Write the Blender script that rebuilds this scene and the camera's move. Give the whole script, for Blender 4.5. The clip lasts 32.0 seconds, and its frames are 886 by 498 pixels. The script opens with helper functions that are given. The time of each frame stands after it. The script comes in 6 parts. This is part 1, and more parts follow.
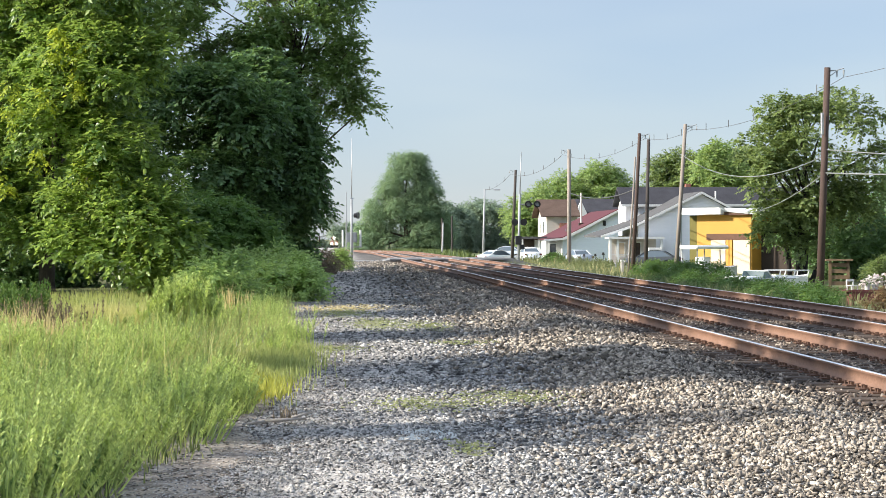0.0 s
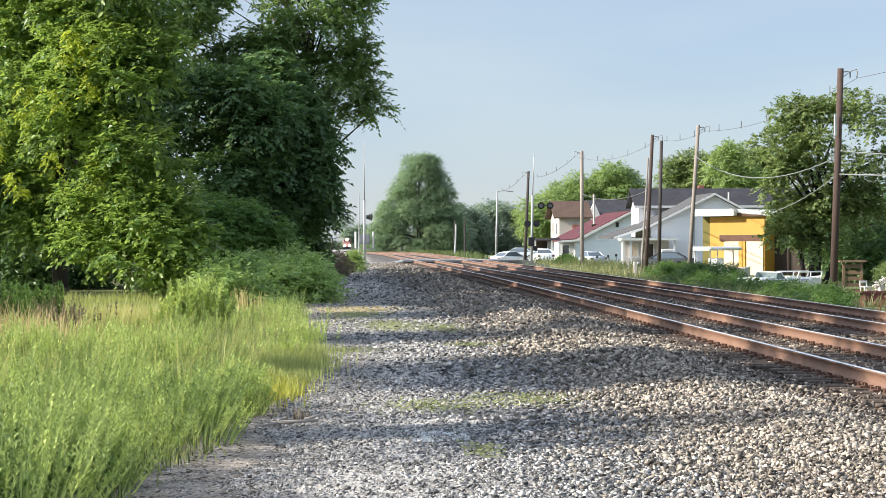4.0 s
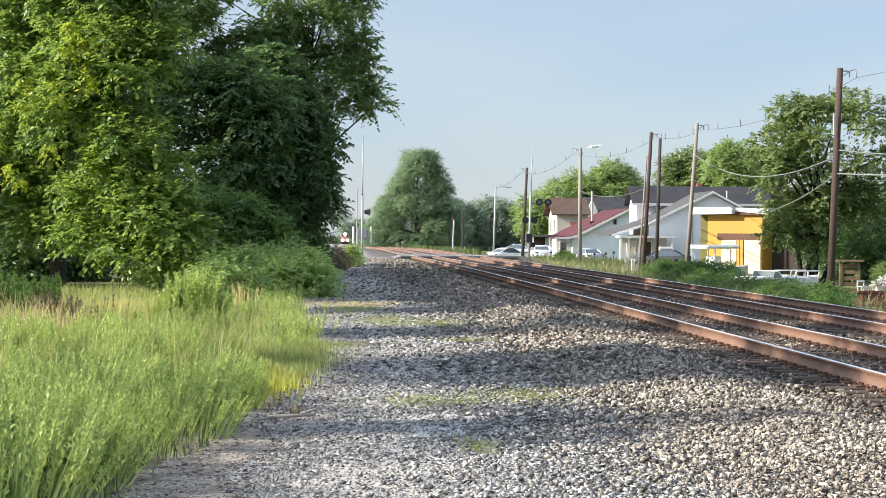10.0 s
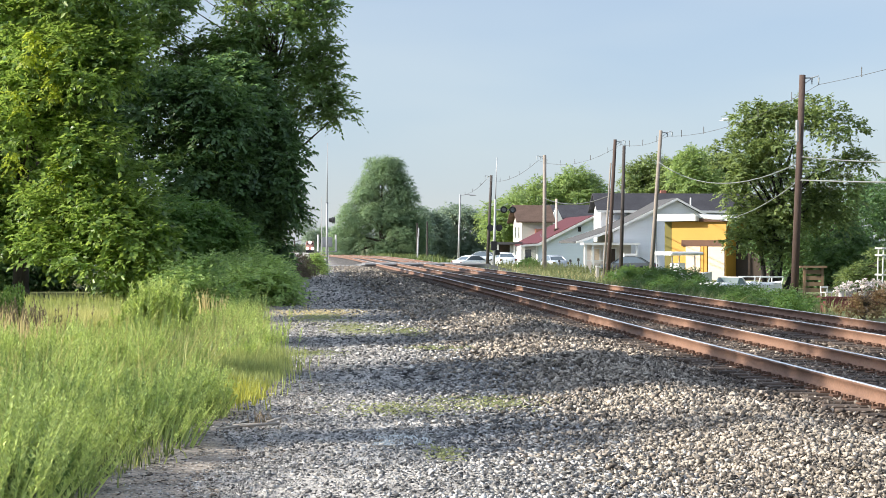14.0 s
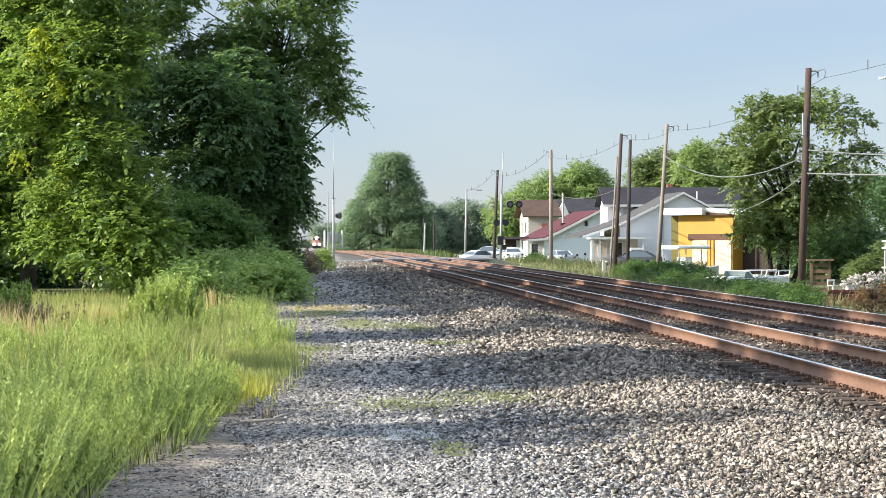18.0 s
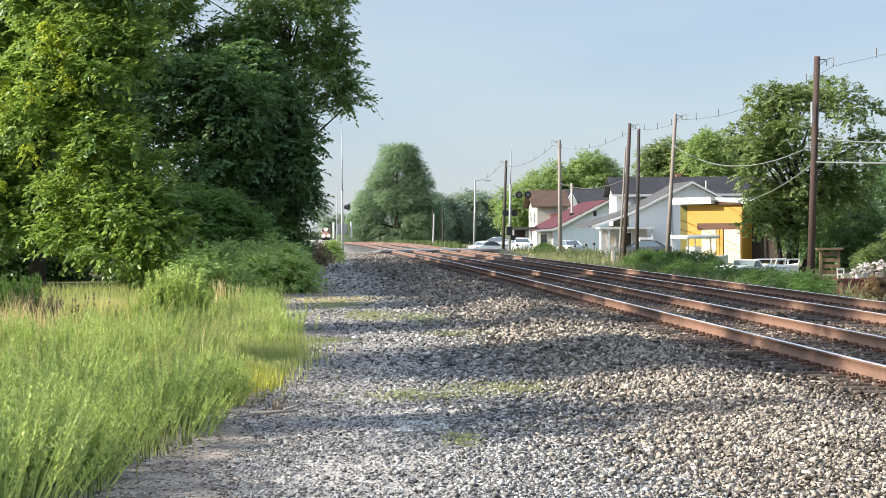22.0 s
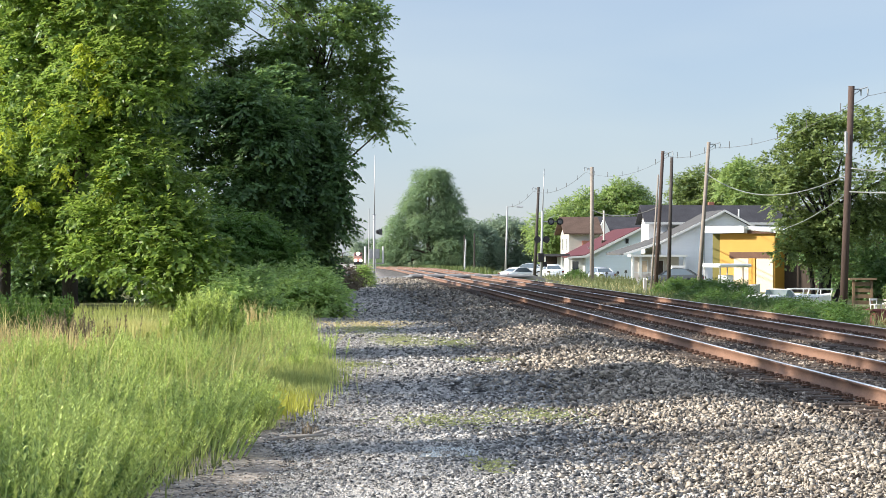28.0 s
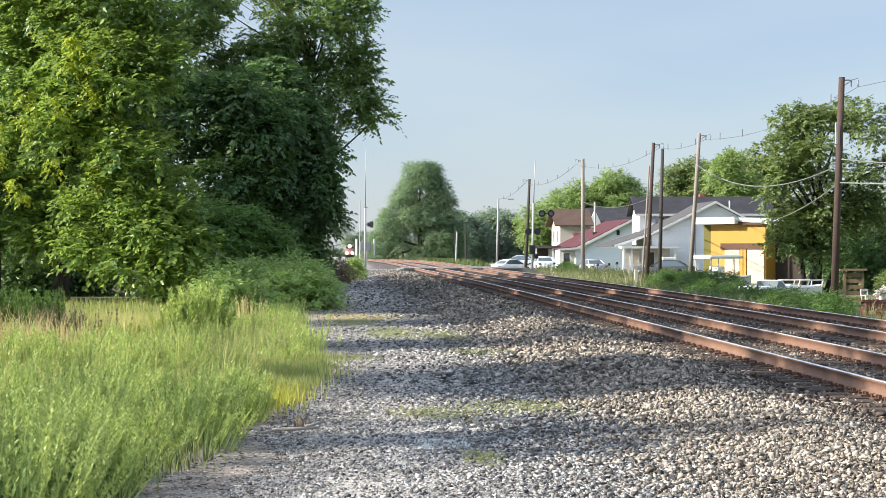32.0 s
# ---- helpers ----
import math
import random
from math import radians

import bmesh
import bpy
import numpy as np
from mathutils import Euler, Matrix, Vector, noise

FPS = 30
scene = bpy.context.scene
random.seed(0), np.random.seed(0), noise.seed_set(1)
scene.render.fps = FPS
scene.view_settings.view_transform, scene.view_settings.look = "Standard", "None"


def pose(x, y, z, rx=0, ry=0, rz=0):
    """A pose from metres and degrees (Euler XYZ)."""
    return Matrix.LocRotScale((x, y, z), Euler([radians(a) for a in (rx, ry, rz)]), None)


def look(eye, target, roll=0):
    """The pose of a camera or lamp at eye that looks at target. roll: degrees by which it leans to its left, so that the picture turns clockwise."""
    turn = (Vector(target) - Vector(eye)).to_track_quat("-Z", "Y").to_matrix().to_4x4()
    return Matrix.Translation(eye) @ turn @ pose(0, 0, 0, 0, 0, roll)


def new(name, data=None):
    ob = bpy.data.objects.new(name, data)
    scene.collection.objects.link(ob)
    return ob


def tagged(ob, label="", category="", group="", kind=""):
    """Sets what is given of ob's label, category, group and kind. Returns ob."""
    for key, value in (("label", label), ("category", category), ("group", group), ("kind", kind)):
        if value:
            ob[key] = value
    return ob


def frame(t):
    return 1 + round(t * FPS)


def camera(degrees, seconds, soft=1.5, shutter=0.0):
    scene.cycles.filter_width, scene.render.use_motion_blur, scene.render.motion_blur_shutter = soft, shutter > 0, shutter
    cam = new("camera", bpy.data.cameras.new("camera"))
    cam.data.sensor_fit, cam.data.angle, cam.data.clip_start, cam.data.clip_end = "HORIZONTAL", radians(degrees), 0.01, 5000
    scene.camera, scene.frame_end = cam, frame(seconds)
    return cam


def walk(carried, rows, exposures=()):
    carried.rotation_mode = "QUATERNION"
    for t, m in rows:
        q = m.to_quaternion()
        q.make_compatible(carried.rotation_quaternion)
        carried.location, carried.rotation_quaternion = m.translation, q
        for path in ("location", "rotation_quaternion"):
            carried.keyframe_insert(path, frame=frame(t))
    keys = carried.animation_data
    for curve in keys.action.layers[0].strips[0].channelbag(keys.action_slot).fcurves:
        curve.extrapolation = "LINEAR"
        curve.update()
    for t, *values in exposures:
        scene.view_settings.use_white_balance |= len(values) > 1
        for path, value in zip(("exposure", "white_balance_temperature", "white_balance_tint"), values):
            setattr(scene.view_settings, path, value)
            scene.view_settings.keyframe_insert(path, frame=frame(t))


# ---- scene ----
# ================= camera =================
FOV = 26.74
EYE = (0.0, 0.0, 1.8)
cam = camera(FOV, 32.0, 0.75)
TURNS = [
    (0, 89.641, 0.178, -3.374),
    (0.5, 89.669, 0.180, -3.385),
    (1, 89.707, 0.232, -3.432),
    (1.5, 89.773, 0.302, -3.496),
    (2, 89.807, 0.355, -3.556),
    (2.5, 89.807, 0.327, -3.555),
    (3, 89.770, 0.250, -3.467),
    (3.5, 89.739, 0.210, -3.260),
    (5.5, 89.424, 0.380, -2.222),
    (6, 89.317, 0.390, -2.130),
    (6.5, 89.245, 0.336, -2.168),
    (7, 89.267, 0.264, -2.393),
    (7.5, 89.375, 0.151, -2.701),
    (8, 89.509, 0.018, -3.003),
    (8.5, 89.577, -0.128, -3.202),
    (9, 89.573, -0.271, -3.207),
    (9.5, 89.546, -0.354, -3.114),
    (10, 89.555, -0.328, -3.048),
    (10.5, 89.627, -0.206, -3.081),
    (11, 89.717, -0.084, -3.174),
    (11.5, 89.750, -0.027, -3.347),
    (12, 89.725, -0.017, -3.536),
    (12.5, 89.707, 0.028, -3.728),
    (13, 89.722, -0.000, -3.883),
    (13.5, 89.754, -0.048, -4.015),
    (14, 89.799, -0.085, -4.131),
    (14.5, 89.848, -0.088, -4.200),
    (16.5, 89.775, 0.026, -4.142),
    (17, 89.702, 0.066, -4.068),
    (17.5, 89.664, 0.079, -4.010),
    (18, 89.646, 0.184, -3.930),
    (18.5, 89.625, 0.294, -3.867),
    (19, 89.571, 0.401, -3.790),
    (19.5, 89.490, 0.402, -3.727),
    (20, 89.420, 0.441, -3.686),
    (20.5, 89.394, 0.446, -3.675),
    (21, 89.381, 0.477, -3.708),
    (21.5, 89.383, 0.516, -3.712),
    (22, 89.367, 0.519, -3.655),
    (22.5, 89.337, 0.500, -3.492),
    (23, 89.342, 0.512, -3.248),
    (23.5, 89.417, 0.510, -3.011),
    (24, 89.578, 0.523, -2.794),
    (24.5, 89.782, 0.481, -2.704),
    (25, 89.987, 0.266, -2.716),
    (25.5, 90.126, 0.064, -2.770),
    (27.5, 90.183, -0.131, -2.657),
    (28, 90.158, -0.124, -2.682),
    (28.5, 90.129, -0.157, -2.720),
    (29, 90.101, -0.175, -2.750),
    (29.5, 90.069, -0.163, -2.746),
    (30, 90.051, -0.105, -2.709),
    (30.5, 90.018, -0.020, -2.667),
    (31, 89.965, -0.005, -2.673),
    (31.5, 89.930, 0.096, -2.761),
    (32, 89.923, 0.087, -2.954),
]
walk(cam, [(t, pose(*EYE, rx, ry, rz)) for t, rx, ry, rz in TURNS], [(0, 1.0), (32, 1.0)])

# ================= light =================
SUN_AZ = 97.0      # degrees to the left of the line of sight
SUN_EL = 27.0
world = bpy.data.worlds.new("sky")
scene.world = world
world.use_nodes = True
wn = world.node_tree.nodes
sky = wn.new("ShaderNodeTexSky")
sky.sky_type = "NISHITA"
sky.sun_disc = False
sky.sun_elevation = radians(SUN_EL)
sky.sun_rotation = radians(-SUN_AZ)
sky.air_density, sky.dust_density, sky.ozone_density = 1.0, 0.4, 3.0
wn["Background"].inputs["Strength"].default_value = 0.10
wl = world.node_tree.links
where = wn.new("ShaderNodeTexCoord")
stretch = wn.new("ShaderNodeMapping")   # long thin veils of cloud
stretch.inputs["Scale"].default_value = (1.6, 1.6, 7.0)
stretch.inputs["Rotation"].default_value = (0, radians(8), 0)
wl.new(where.outputs["Generated"], stretch.inputs["Vector"])
veil = wn.new("ShaderNodeTexNoise")
veil.inputs["Scale"].default_value, veil.inputs["Detail"].default_value, veil.inputs["Roughness"].default_value = 1.9, 3.5, 0.5
wl.new(stretch.outputs[0], veil.inputs["Vector"])
cloud = wn.new("ShaderNodeValToRGB")
cloud.color_ramp.elements[0].position, cloud.color_ramp.elements[1].position = 0.38, 0.66
cloud.color_ramp.elements[0].color, cloud.color_ramp.elements[1].color = (2.26, 2.72, 3.52, 1), (2.80, 3.12, 3.62, 1)
wl.new(veil.outputs[0], cloud.inputs[0])
glow = wn.new("ShaderNodeVectorMath")   # haze shines brighter towards the sun
glow.operation = "DOT_PRODUCT"
az, el = radians(SUN_AZ), radians(SUN_EL)
SUN_DIR = Vector((-math.sin(az) * math.cos(el), math.cos(az) * math.cos(el), math.sin(el)))
glow.inputs[1].default_value = SUN_DIR
wl.new(where.outputs["Generated"], glow.inputs[0])
lift = wn.new("ShaderNodeMapRange")
lift.inputs["From Min"].default_value, lift.inputs["From Max"].default_value = 0.02, 1.0
lift.inputs["To Min"].default_value, lift.inputs["To Max"].default_value = 1.0, 3.6
wl.new(glow.outputs["Value"], lift.inputs["Value"])
bright = wn.new("ShaderNodeVectorMath")
bright.operation = "SCALE"
wl.new(cloud.outputs[0], bright.inputs[0])
wl.new(lift.outputs[0], bright.inputs["Scale"])
haze = wn.new("ShaderNodeMix")          # thin bright haze over the clear sky
haze.data_type = "RGBA"
haze.inputs["Factor"].default_value = 0.70
wl.new(sky.outputs[0], haze.inputs["A"])
wl.new(bright.outputs[0], haze.inputs["B"])
wl.new(haze.outputs["Result"], wn["Background"].inputs["Color"])
sun = new("sun", bpy.data.lights.new("sun", "SUN"))
sun.data.energy, sun.data.angle, sun.data.color = 4.9, radians(1.0), (1.0, 0.92, 0.79)
sun.matrix_world = look(SUN_DIR * 60, (0, 0, 0))


# ================= materials =================
def mat(name, col, rough=0.7, metal=0.0, var=0.25, scale=3.0, fine=40.0, bump=0.15, stretch=(1, 1, 1), tint=None,
        island=0.0, per_object=0.0, spec=0.4, emit=0.0):
    """Two-scale procedural surface: broad stains and fine grain, in metres."""
    m = bpy.data.materials.new(name)
    m.use_nodes = True
    nt = m.node_tree
    n, L = nt.nodes, nt.links
    bsdf = n["Principled BSDF"]
    bsdf.inputs["Roughness"].default_value = rough
    bsdf.inputs["Metallic"].default_value = metal
    bsdf.inputs["Specular IOR Level"].default_value = spec
    co = n.new("ShaderNodeTexCoord")
    mp = n.new("ShaderNodeMapping")
    mp.inputs["Scale"].default_value = stretch
    L.new(co.outputs["Object"], mp.inputs["Vector"])
    a, b = n.new("ShaderNodeTexNoise"), n.new("ShaderNodeTexNoise")
    a.inputs["Scale"].default_value, b.inputs["Scale"].default_value = scale, fine
    a.inputs["Detail"].default_value, b.inputs["Detail"].default_value = 4, 3
    L.new(mp.outputs[0], a.inputs["Vector"])
    L.new(mp.outputs[0], b.inputs["Vector"])
    add = n.new("ShaderNodeMath")
    add.operation = "ADD"
    L.new(a.outputs[0], add.inputs[0])
    L.new(b.outputs[0], add.inputs[1])
    src = add.outputs[0]
    for amount, kind in ((island, "island"), (per_object, "object")):
        if amount:
            if kind == "island":
                rnd = n.new("ShaderNodeNewGeometry").outputs["Random Per Island"]
            else:
                rnd = n.new("ShaderNodeObjectInfo").outputs["Random"]
            mul = n.new("ShaderNodeMath")
            mul.operation = "MULTIPLY_ADD"
            L.new(rnd, mul.inputs[0])
            mul.inputs[1].default_value, mul.inputs[2].default_value = amount, -amount / 2
            s = n.new("ShaderNodeMath")
            s.operation = "ADD"
            L.new(src, s.inputs[0])
            L.new(mul.outputs[0], s.inputs[1])
            src = s.outputs[0]
    ramp = n.new("ShaderNodeValToRGB")
    half = n.new("ShaderNodeMath")
    half.operation = "MULTIPLY"
    half.inputs[1].default_value = 0.5
    L.new(src, half.inputs[0])
    L.new(half.outputs[0], ramp.inputs[0])
    lo = [c * (1 - var) for c in col]
    hi = [min(1, c * (1 + var)) for c in (tint or col)]
    ramp.color_ramp.elements[0].position, ramp.color_ramp.elements[1].position = 0.3, 0.7
    ramp.color_ramp.elements[0].color, ramp.color_ramp.elements[1].color = (*lo, 1), (*hi, 1)
    L.new(ramp.outputs[0], bsdf.inputs["Base Color"])
    if bump:
        bp = n.new("ShaderNodeBump")
        bp.inputs["Strength"].default_value, bp.inputs["Distance"].default_value = bump, 0.02
        L.new(b.outputs[0], bp.inputs["Height"])
        L.new(bp.outputs[0], bsdf.inputs["Normal"])
    if emit:
        bsdf.inputs["Emission Color"].default_value = (*col, 1)
        bsdf.inputs["Emission Strength"].default_value = emit
    return m


def stone_mat(name, stops):
    """Broken stone: every stone its own tone, with grain, dust and small dents."""
    m = bpy.data.materials.new(name)
    m.use_nodes = True
    nt = m.node_tree
    n, L = nt.nodes, nt.links
    bsdf = n["Principled BSDF"]
    bsdf.inputs["Roughness"].default_value = 0.85
    bsdf.inputs["Specular IOR Level"].default_value = 0.25
    geo, co = n.new("ShaderNodeNewGeometry"), n.new("ShaderNodeTexCoord")
    broad, grain = n.new("ShaderNodeTexNoise"), n.new("ShaderNodeTexNoise")
    broad.inputs["Scale"].default_value, grain.inputs["Scale"].default_value = 0.9, 70
    grain.inputs["Detail"].default_value = 3
    total = geo.outputs["Random Per Island"]
    for tex, gain in ((broad, 0.55), (grain, 0.5)):
        L.new(co.outputs["Object"], tex.inputs["Vector"])
        lean = n.new("ShaderNodeMath")
        lean.operation = "MULTIPLY_ADD"
        L.new(tex.outputs[0], lean.inputs[0])
        lean.inputs[1].default_value, lean.inputs[2].default_value = gain, -gain / 2
        add = n.new("ShaderNodeMath")
        add.operation = "ADD"
        L.new(total, add.inputs[0])
        L.new(lean.outputs[0], add.inputs[1])
        total = add.outputs[0]
    ramp = n.new("ShaderNodeValToRGB")
    el = ramp.color_ramp.elements
    for i, (at, col) in enumerate(stops):
        e = el[i] if i < 2 else el.new(at)
        e.position, e.color = at, (*col, 1)
    L.new(total, ramp.inputs[0])
    L.new(ramp.outputs[0], bsdf.inputs["Base Color"])
    bp = n.new("ShaderNodeBump")
    bp.inputs["Strength"].default_value, bp.inputs["Distance"].default_value = 0.4, 0.008
    L.new(grain.outputs[0], bp.inputs["Height"])
    L.new(bp.outputs[0], bsdf.inputs["Normal"])
    return m


def leaf_mat(name, dark, light, through_col, trans=0.35, rough=0.45, patch=0.6):
    """Thin leaves: each differs a little, with gloss and light passing through."""
    m = bpy.data.materials.new(name)
    m.use_nodes = True
    nt = m.node_tree
    n, L = nt.nodes, nt.links
    bsdf = n["Principled BSDF"]
    bsdf.inputs["Roughness"].default_value = rough
    bsdf.inputs["Specular IOR Level"].default_value = 0.35
    geo = n.new("ShaderNodeNewGeometry")
    co = n.new("ShaderNodeTexCoord")
    a = n.new("ShaderNodeTexNoise")
    a.inputs["Scale"].default_value = patch
    L.new(co.outputs["Object"], a.inputs["Vector"])
    add = n.new("ShaderNodeMath")
    add.operation = "ADD"
    L.new(geo.outputs["Random Per Island"], add.inputs[0])
    L.new(a.outputs[0], add.inputs[1])
    half = n.new("ShaderNodeMath")
    half.operation = "MULTIPLY"
    half.inputs[1].default_value = 0.5
    L.new(add.outputs[0], half.inputs[0])
    ramp = n.new("ShaderNodeValToRGB")
    ramp.color_ramp.elements[0].position, ramp.color_ramp.elements[1].position = 0.25, 0.78
    ramp.color_ramp.elements[0].color, ramp.color_ramp.elements[1].color = (*dark, 1), (*light, 1)
    L.new(half.outputs[0], ramp.inputs[0])
    L.new(ramp.outputs[0], bsdf.inputs["Base Color"])
    tr = n.new("ShaderNodeBsdfTranslucent")
    mixc = n.new("ShaderNodeMix")
    mixc.data_type = "RGBA"
    mixc.inputs["Factor"].default_value = 0.5
    L.new(ramp.outputs[0], mixc.inputs["A"])
    mixc.inputs["B"].default_value = (*through_col, 1)
    L.new(mixc.outputs["Result"], tr.inputs["Color"])
    mix = n.new("ShaderNodeMixShader")
    mix.inputs[0].default_value = trans
    L.new(bsdf.outputs[0], mix.inputs[1])
    L.new(tr.outputs[0], mix.inputs[2])
    L.new(mix.outputs[0], n["Material Output"].inputs["Surface"])
    return m


M_STONE = stone_mat("ballast_stone", ((0.0, (0.050, 0.050, 0.052)), (0.3, (0.15, 0.147, 0.144)), (0.62, (0.32, 0.312, 0.302)), (0.85, (0.44, 0.428, 0.412)), (1.0, (0.56, 0.543, 0.52))))
M_STONE_TAN = stone_mat("tan_ballast_stone", ((0.0, (0.065, 0.056, 0.048)), (0.3, (0.18, 0.156, 0.131)), (0.62, (0.34, 0.295, 0.245)), (0.85, (0.44, 0.385, 0.32)), (1.0, (0.55, 0.485, 0.41))))
M_STONE_DARK = stone_mat("dark_ballast_stone", ((0.0, (0.05, 0.042, 0.037)), (0.4, (0.125, 0.104, 0.088)), (0.75, (0.245, 0.205, 0.17)), (1.0, (0.42, 0.36, 0.30))))
M_BED = mat("trodden_gravel", (0.26, 0.247, 0.231), 0.95, var=0.55, scale=1.3, fine=32, bump=1.0, tint=(0.46, 0.432, 0.40), spec=0.1)
bn, bl = M_BED.node_tree.nodes, M_BED.node_tree.links     # pale trodden path, darker bed towards the rails: shade between stones put into colour
pale = bn["Principled BSDF"].inputs["Base Color"].links[0].from_node
gap_shade = bn.new("ShaderNodeValToRGB")
gap_shade.color_ramp.elements[0].position, gap_shade.color_ramp.elements[1].position = 0.3, 0.7
gap_shade.color_ramp.elements[0].color, gap_shade.color_ramp.elements[1].color = (0.038, 0.035, 0.033, 1), (0.24, 0.222, 0.203, 1)
bl.new(pale.inputs[0].links[0].from_socket, gap_shade.inputs[0])
across, wander, reach_in = bn.new("ShaderNodeSeparateXYZ"), bn.new("ShaderNodeTexNoise"), bn.new("ShaderNodeMath")
wander.inputs["Scale"].default_value, wander.inputs["Detail"].default_value = 0.9, 4
spot = bn.new("ShaderNodeTexCoord")
bl.new(spot.outputs["Object"], across.inputs[0])
bl.new(spot.outputs["Object"], wander.inputs["Vector"])
reach_in.operation = "MULTIPLY_ADD"
reach_in.inputs[1].default_value = 2.4
bl.new(wander.outputs[0], reach_in.inputs[0])
bl.new(across.outputs["X"], reach_in.inputs[2])
edge = bn.new("ShaderNodeMapRange")
edge.inputs["From Min"].default_value, edge.inputs["From Max"].default_value = 2.3, 3.6
bl.new(reach_in.outputs[0], edge.inputs["Value"])
both = bn.new("ShaderNodeMix")
both.data_type = "RGBA"
bl.new(edge.outputs[0], both.inputs["Factor"])
bl.new(pale.outputs[0], both.inputs["A"])
bl.new(gap_shade.outputs[0], both.inputs["B"])
bl.new(both.outputs["Result"], bn["Principled BSDF"].inputs["Base Color"])
M_DIRT = mat("bare_dirt", (0.135, 0.116, 0.100), 0.95, var=0.65, scale=3.2, fine=24, bump=1.0, tint=(0.30, 0.26, 0.22), spec=0.1)
M_PUDDLE = mat("wet_silt", (0.16, 0.155, 0.15), 0.12, var=0.3, scale=3, fine=14, bump=0.06, spec=0.6)
M_EARTH = mat("grassy_earth", (0.10, 0.12, 0.045), 0.95, var=0.4, scale=0.4, fine=12, bump=0.6, tint=(0.16, 0.17, 0.07))
M_RAIL = mat("rusty_rail", (0.150, 0.083, 0.056), 0.75, 0.1, var=0.35, scale=1.2, fine=50, bump=0.15, tint=(0.190, 0.108, 0.073))
M_RAILTOP = mat("worn_rail_head", (0.95, 0.94, 0.92), 0.50, 0.9, var=0.15, scale=2, fine=30, bump=0.05)
M_TIE = mat("weathered_tie", (0.075, 0.055, 0.043), 0.9, var=0.45, scale=2, fine=18, bump=0.6, stretch=(0.3, 3, 3), per_object=0.5)
M_PLATE = mat("rusty_plate", (0.11, 0.06, 0.04), 0.85, 0.2, var=0.3, scale=4, fine=50)
M_ASPHALT = mat("asphalt", (0.20, 0.20, 0.198), 0.85, var=0.3, scale=0.5, fine=30, bump=0.3)
M_RUBBER = mat("crossing_panel", (0.17, 0.172, 0.178), 0.8, var=0.3, scale=1, fine=30, bump=0.2)
M_POLE = mat("weathered_pole", (0.072, 0.048, 0.040), 0.9, var=0.35, scale=1.2, fine=20, bump=0.5, stretch=(3, 3, 0.25))
M_POLE_PALE = mat("pale_pole", (0.25, 0.215, 0.185), 0.9, var=0.3, scale=1.2, fine=20, bump=0.4, stretch=(3, 3, 0.25))
M_POLE_DARK = mat("dark_pole", (0.055, 0.046, 0.042), 0.9, var=0.35, scale=1.2, fine=20, bump=0.4, stretch=(3, 3, 0.25))
M_STEEL = mat("galvanised_steel", (0.36, 0.37, 0.38), 0.55, 0.3, var=0.15, scale=2, fine=30, bump=0.05)
M_WIRE = mat("cable", (0.09, 0.09, 0.09), 0.6, var=0.1, bump=0)
M_WIRE_PALE = mat("pale_cable", (0.21, 0.225, 0.21), 0.55, var=0.1, bump=0)
M_CASE = mat("grey_case", (0.20, 0.21, 0.22), 0.5, var=0.15, bump=0.03)
M_BLACK = mat("black_paint", (0.016, 0.016, 0.018), 0.5, var=0.2, bump=0.03)
M_LENS = mat("red_lens", (0.10, 0.012, 0.012), 0.2, var=0.1, bump=0)
M_WHITE = mat("white_paint", (0.60, 0.60, 0.58), 0.6, var=0.07, scale=0.8, fine=20, bump=0.05)
M_SIDING = mat("white_siding", (0.76, 0.76, 0.775), 0.7, var=0.06, scale=0.5, fine=9, bump=0.2, stretch=(0.2, 0.2, 6))
# white siding with the blue of shade put into its colour
M_SIDING_SHADE = mat("shade_blue_siding", (0.70, 0.75, 0.79), 0.6, var=0.08, scale=0.5, fine=9, bump=0.2, stretch=(0.2, 0.2, 6))
M_CREAM = mat("cream_siding", (0.54, 0.49, 0.44), 0.65, var=0.08, scale=0.6, fine=10, bump=0.15, stretch=(0.2, 0.2, 6))
M_SHINGLE = mat("dark_shingle", (0.05, 0.05, 0.058), 0.95, spec=0.1, var=0.3, scale=1, fine=14, bump=0.4)
M_SHINGLE_BROWN = mat("brown_shingle", (0.105, 0.072, 0.058), 0.95, spec=0.1, var=0.3, scale=1, fine=14, bump=0.4)
M_SHINGLE_GREY = mat("grey_shingle", (0.095, 0.094, 0.096), 0.95, spec=0.1, var=0.25, scale=1, fine=14, bump=0.4)
M_REDROOF = mat("red_metal_roof", (0.085, 0.016, 0.020), 0.7, 0.0, var=0.2, scale=0.7, fine=8, bump=0.15, stretch=(6, 0.3, 0.3))
M_YELLOW = mat("ochre_wall", (0.45, 0.245, 0.04), 0.65, var=0.1, scale=0.7, fine=15, bump=0.1)
# olive wall colour, darkened by painting its shade in
M_OLIVE_SHADE = mat("olive_shade_wall", (0.11, 0.095, 0.014), 0.7, var=0.15, scale=0.7, fine=15, bump=0.1)
M_PEACH = mat("peach_panel", (0.60, 0.48, 0.35), 0.65, var=0.06, scale=0.7, fine=15, bump=0.05)
# dark brown board; on annex and carport wall it stands for shade
M_BROWNDARK_SHADE = mat("dark_board_and_shade", (0.045, 0.033, 0.026), 0.9, var=0.3, scale=2, fine=20, bump=0.3)
M_BROWNWOOD = mat("brown_board", (0.10, 0.05, 0.032), 0.8, var=0.3, scale=2, fine=20, bump=0.3)
